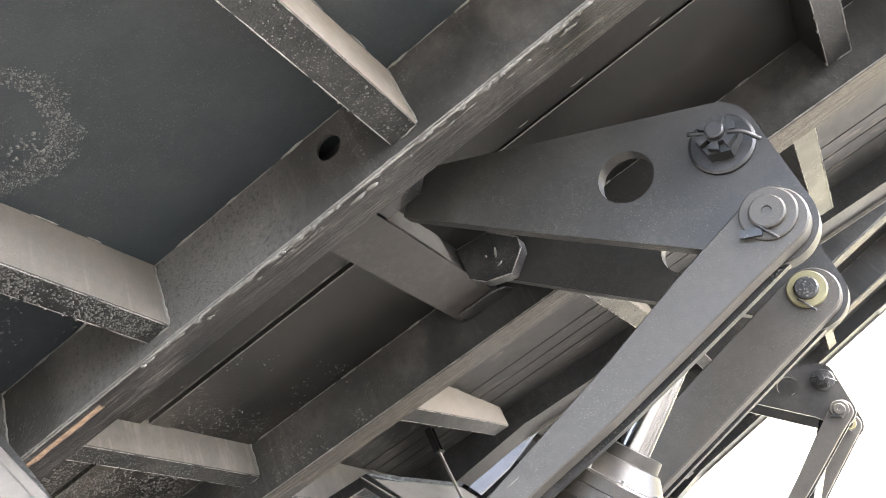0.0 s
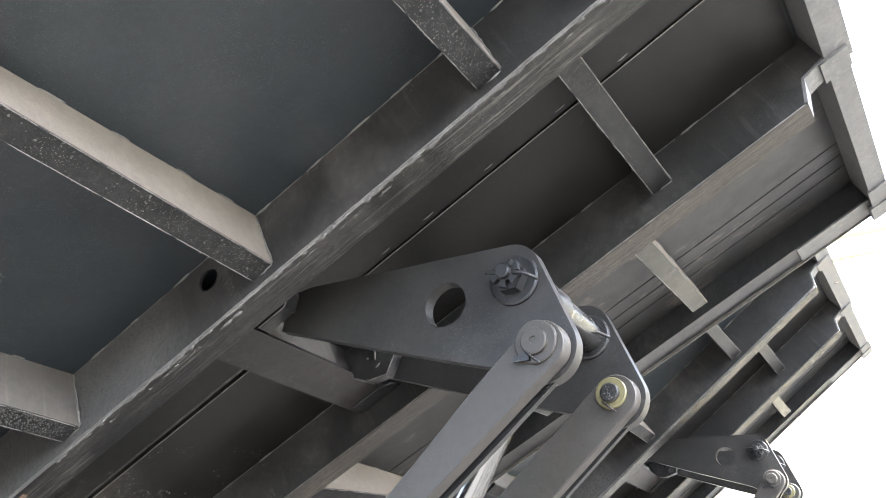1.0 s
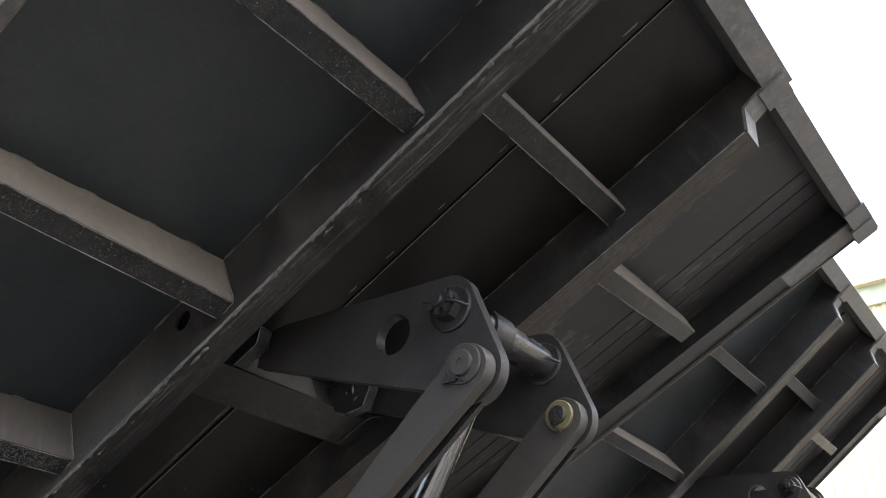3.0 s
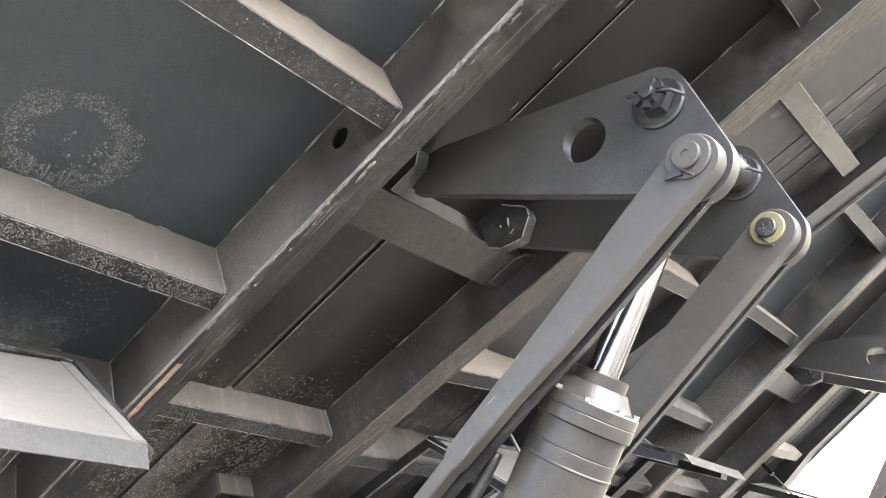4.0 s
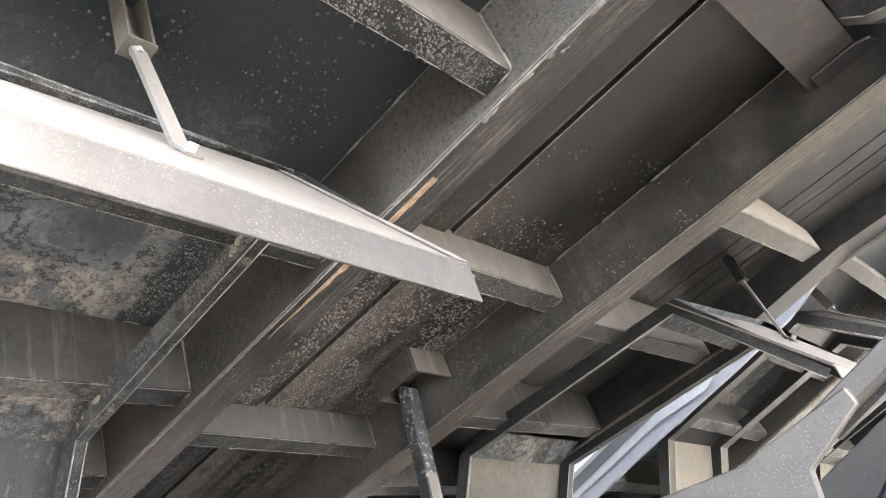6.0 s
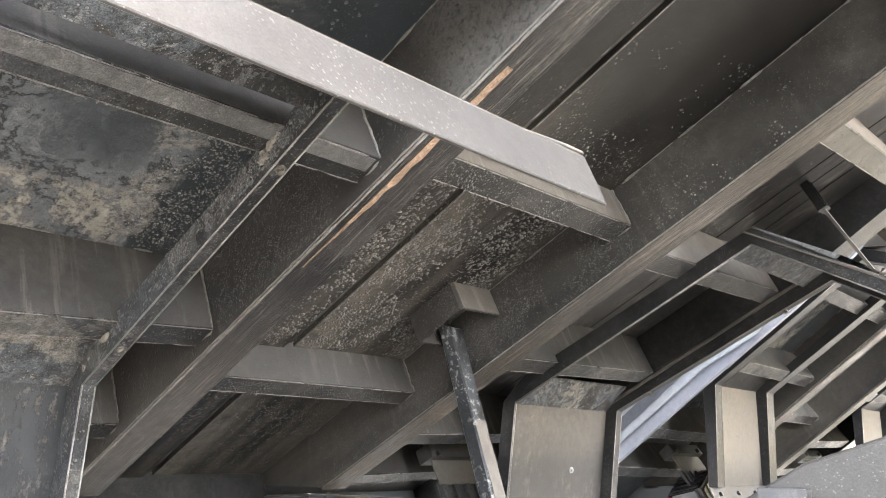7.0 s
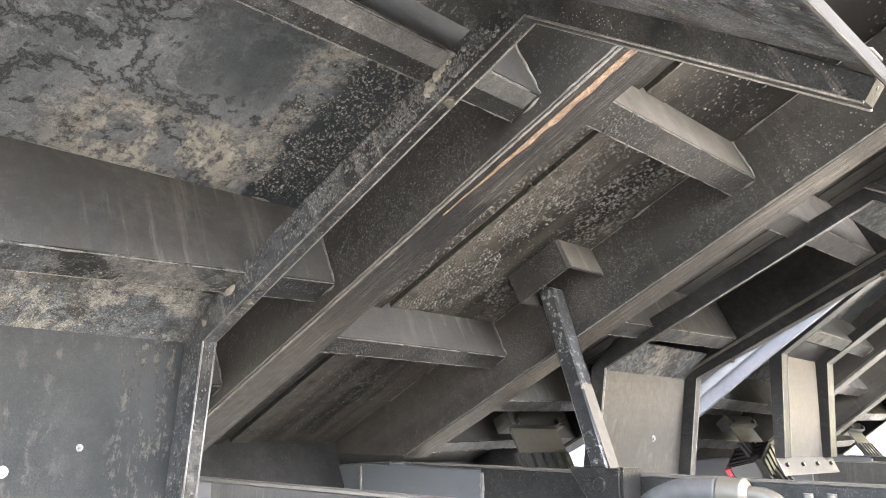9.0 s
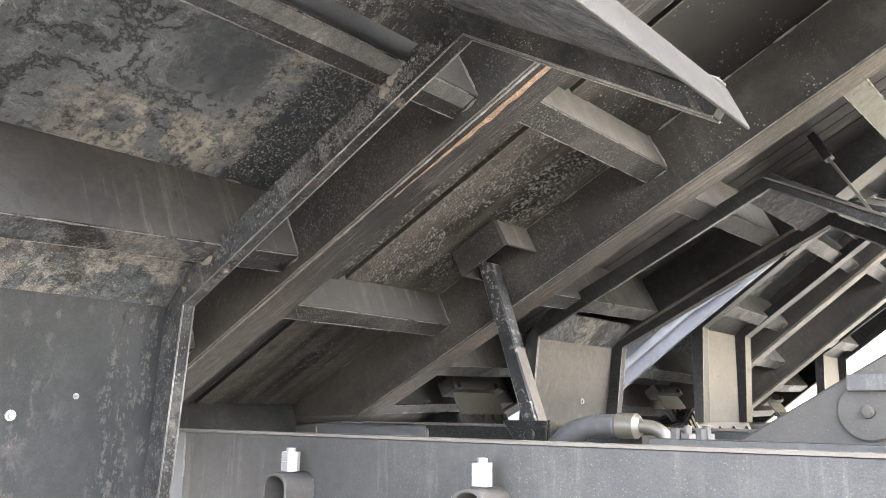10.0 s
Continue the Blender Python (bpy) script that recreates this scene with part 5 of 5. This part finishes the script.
def prop(truck):
    """The safety prop that stands on the chassis under a pad on the far beam."""
    low, high, w = (-0.807, 1.03), (-0.976, 1.525), 0.0245
    post = prism(B(), [(low[0] - w, low[1]), (low[0] + w, low[1] - 0.012), (high[0] + w, high[1] - 0.012), (high[0] - w, high[1])], "y", 0.725, 0.775)
    post = part("safety_prop", soften(post, 0.004), prop_paint, truck, "square steel safety prop with chipped paint")
    # Front face is paler: dust and front light, both in the colour.
    part("prop_lit_dust", prism(B(), [(low[0] + w + 0.0002, low[1]), (low[0] + w + 0.0012, low[1]), (high[0] + w + 0.0012, high[1] - 0.03), (high[0] + w + 0.0002, high[1] - 0.03)], "y", 0.729, 0.771), web_dust, post, "dusty front face with its light put into the colour")
    for y in (0.713, 0.783):
        fork = prism(B(), [(-0.902, 1.076), (-0.762, 1.076), (-0.762, 0.98), (-0.83, 0.98)], "y", y - 0.004, y + 0.004)
        fork = part("prop_fork", soften(fork, 0.002), black, truck)
        part("fork_pin", lathe(B(), (-0.812, y - 0.004, 1.038), (-0.812, y - 0.1, 1.038), [(0, 0.016), (0.006, 0.016), (0.008, 0.014)], 20), black, fork)
    part("fork_back", soften(box(B(), -0.758, -0.752, 0.709, 0.787, 0.98, 1.078), 0.001), black, truck)


def prop_pad(truck, tilt):
    outline = [(-1.092, 0.646), (-0.930, 0.646), (-0.923, 0.653), (-0.923, 0.799), (-0.929, 0.799), (-0.929, 0.652), (-1.086, 0.652), (-1.086, 0.799), (-1.092, 0.799)]
    pad = part("prop_pad", prism(B(), outline, "z", 0.068, FLOOR - 0.020), beam_paint, truck, "open steel box that takes the safety prop")
    pad.matrix_local = body_pose(tilt)
    drops(pad, random.Random(4), 500, (-1.090, -0.932), (0.070, 0.148), "y", 0.646, 0.0016, lambda u, v: 0.3, dark_drops)
    # Front face of the pad, its lit tone put into the colour.
    part("pad_lit_dust", box(B(), -0.9225, -0.9215, 0.655, 0.797, 0.070, FLOOR - 0.022), web_dust, pad)


def running_gear(truck):
    for x in (-1.0, 3.0):
        axle = part("axle", rod(B(), (x, -0.72, 0.42), (x, 1.60, 0.42), 0.08, 20), rubber, truck)
        part("axle_stand", box(B(), x - 0.08, x + 0.08, 0.01, 0.07, 0.42, 0.765), rubber, truck)
        part("axle_stand", box(B(), x - 0.08, x + 0.08, 0.81, 0.87, 0.42, 0.78), rubber, truck)
        for y in ((-0.72, 1.38) if x > 0 else (-0.78, -0.5, 1.16, 1.44)):
            wheel = part("wheel", lathe(B(), (x, y, 0.42), (x, y + 1, 0.42), [(0, 0.26), (0.0, 0.37), (0.03, 0.41), (0.12, 0.42), (0.21, 0.41), (0.24, 0.37), (0.24, 0.26)], 40), tyre_rubber, truck)


def dump_truck(y, tilt, turn, near_guard, far_guard, label, seed):
    truck = new("dump_truck", None)
    truck.location = (0, y, 0)
    dump_body(truck, tilt, seed)
    hoist(truck, tilt, turn)
    if y == 0:
        mudguard(truck, tilt, -0.203, -0.835, ((-0.203, -0.175), (-0.835, -0.801)), *near_guard, 1.0)
        mudguard(truck, tilt, 1.130, 1.745, ((1.130, 1.138), (1.711, 1.745)), *far_guard, 0.75)
    else:
        mudguard(truck, tilt, -0.225, -0.865, ((-0.305, -0.225), (-0.865, -0.800)), *near_guard, 0.0)
        mudguard(truck, tilt, 1.13, 1.70, ((1.13, 1.142), (1.688, 1.70)), *far_guard, 0.0)
    chassis(truck)
    running_gear(truck)
    return tagged(truck, label, "dump truck", "parked dump trucks")


GUARD = ((-1.271, -0.021), (-1.50, -0.373), (-0.372, 0.013), (-0.132, -0.407))
GUARD_FAR = ((-1.245, 0.006), (-1.475, -0.335), (-0.330, 0.007), (-0.076, -0.397))
GUARD_2 = ((-1.178, 0.050), (-1.445, -0.30), (-0.319, 0.026), (-0.077, -0.334))
near_truck = dump_truck(0.0, 27.0, 0.0, (*GUARD, guard_panel, dusty_top, guard_paint, False), (*GUARD_FAR, guard_dusty_shaded, dusty_top, black, False), "black dump truck with its body tipped up on a hydraulic hoist", 3)
lump_rng = random.Random(12)
for thing in [ob for ob in near_truck.children if ob.name.startswith("mudguard")][:1]:
    for x, z in ((-0.545, -0.006), (-0.57, -0.012), (-1.10, -0.008), (-1.115, -0.012), (-1.19, -0.026)):
        for k in range(4):
            mud_lump(thing, (x + lump_rng.uniform(-0.014, 0.014), -0.204, z + lump_rng.uniform(-0.008, 0.008)), lump_rng.uniform(0.003, 0.008), lump_rng)
    drops(thing, lump_rng, 3200, (-1.14, -0.42), (-0.032, 0.008), "y", -0.203, 0.0019, lambda u, v: 0.15, web_drops)
    drops(thing, lump_rng, 160, (-1.14, -0.42), (-0.032, 0.008), "y", -0.203, 0.0036, lambda u, v: 0.1, rib_drops)
prop(near_truck)
prop_pad(near_truck, 27.0)
far_truck = dump_truck(3.45, 37.4, -1.5, (*GUARD_2, cream_shaded, cream_shaded, frame_blue, True), (*GUARD_2, cream_shaded, cream_shaded, frame_blue, True), "second black dump truck with its body tipped steeply", 5)


def pressure_hose(truck):
    """The thick oil hose with its crimped end and elbow, inside the near rail."""
    y = 0.15
    line = curve_points([(-0.47, y + 0.05, 0.90), (-0.43, y + 0.02, 0.98), (-0.385, y, 1.04), (-0.335, y, 1.068), (-0.268, y, 1.074)])
    hose = part("oil_hose", tube_path(B(), line, 0.0195, 20), hose_rubber, truck, "thick grey oil hose")
    part("ferrule", lathe(B(), (-0.269, y, 1.074), (-0.22, y, 1.073), [(0, 0.0205), (0.002, 0.0215), (0.034, 0.0215), (0.038, 0.018), (0.042, 0.013)], 28), brass_zinc, hose, "yellow zinc ferrule")
    bend = curve_points([(-0.231, y, 1.073), (-0.207, y, 1.072), (-0.188, y, 1.062), (-0.182, y, 1.045), (-0.182, y, 1.02)])
    part("elbow", tube_path(B(), bend, 0.0115, 18), brass_zinc, hose)
    part("union_nut", soften(rod(B(), (-0.182, y, 1.022), (-0.182, y, 1.048), 0.021, 6), 0.0015), brass_zinc, hose)
    block = part("valve_block", soften(box(B(), -0.36, -0.27, 0.24, 0.36, 0.97, 1.055), 0.004), black, truck)
    part("valve_stem", soften(box(B(), -0.335, -0.305, 0.28, 0.32, 1.056, 1.085), 0.003), rail_paint, block)
    for x, yy in ((-0.175, 0.22), (-0.15, 0.24)):
        part("stud", rod(B(), (x, yy, 0.96), (x, yy, 1.075), 0.007, 10), mud_dry, block)
        part("nut", rod(B(), (x, yy, 1.045), (x, yy, 1.062), 0.014, 6), mud_dry, block)


pressure_hose(near_truck)


def tail_lamp(truck):
    lamp_body = part("tail_lamp", soften(box(B(), -0.085, 0.085, -0.09, 0.09, -0.05, 0.05), 0.012), rubber, truck, "tail lamp with a red end, hung askew")
    lamp_body.matrix_local = pose(-1.385, -0.50, 1.035, 28, -14, 0)
    part("lamp_lens", soften(box(B(), -0.088, -0.062, -0.112, -0.091, -0.05, 0.045), 0.004), red_lens, lamp_body, "red lens edge")
    part("lamp_cover", soften(box(B(), -0.061, 0.06, -0.106, -0.091, -0.048, 0.047), 0.006), grey_box_paint, lamp_body, "grey lamp cover")
    for k in range(4):
        part("lamp_rib", soften(box(B(), 0.086, 0.094, -0.08 + k * 0.045, -0.055 + k * 0.045, -0.045, 0.035), 0.002), black, lamp_body)
        part("lamp_rib", soften(box(B(), -0.07, 0.07, -0.08 + k * 0.045, -0.062 + k * 0.045, 0.051, 0.058), 0.002), black, lamp_body)
    part("lamp_cable", tube_path(B(), curve_points([(0.0, 0.09, 0.0), (-0.05, 0.16, 0.03), (-0.10, 0.20, 0.10)]), 0.006, 8), rubber, lamp_body)


tail_lamp(far_truck)
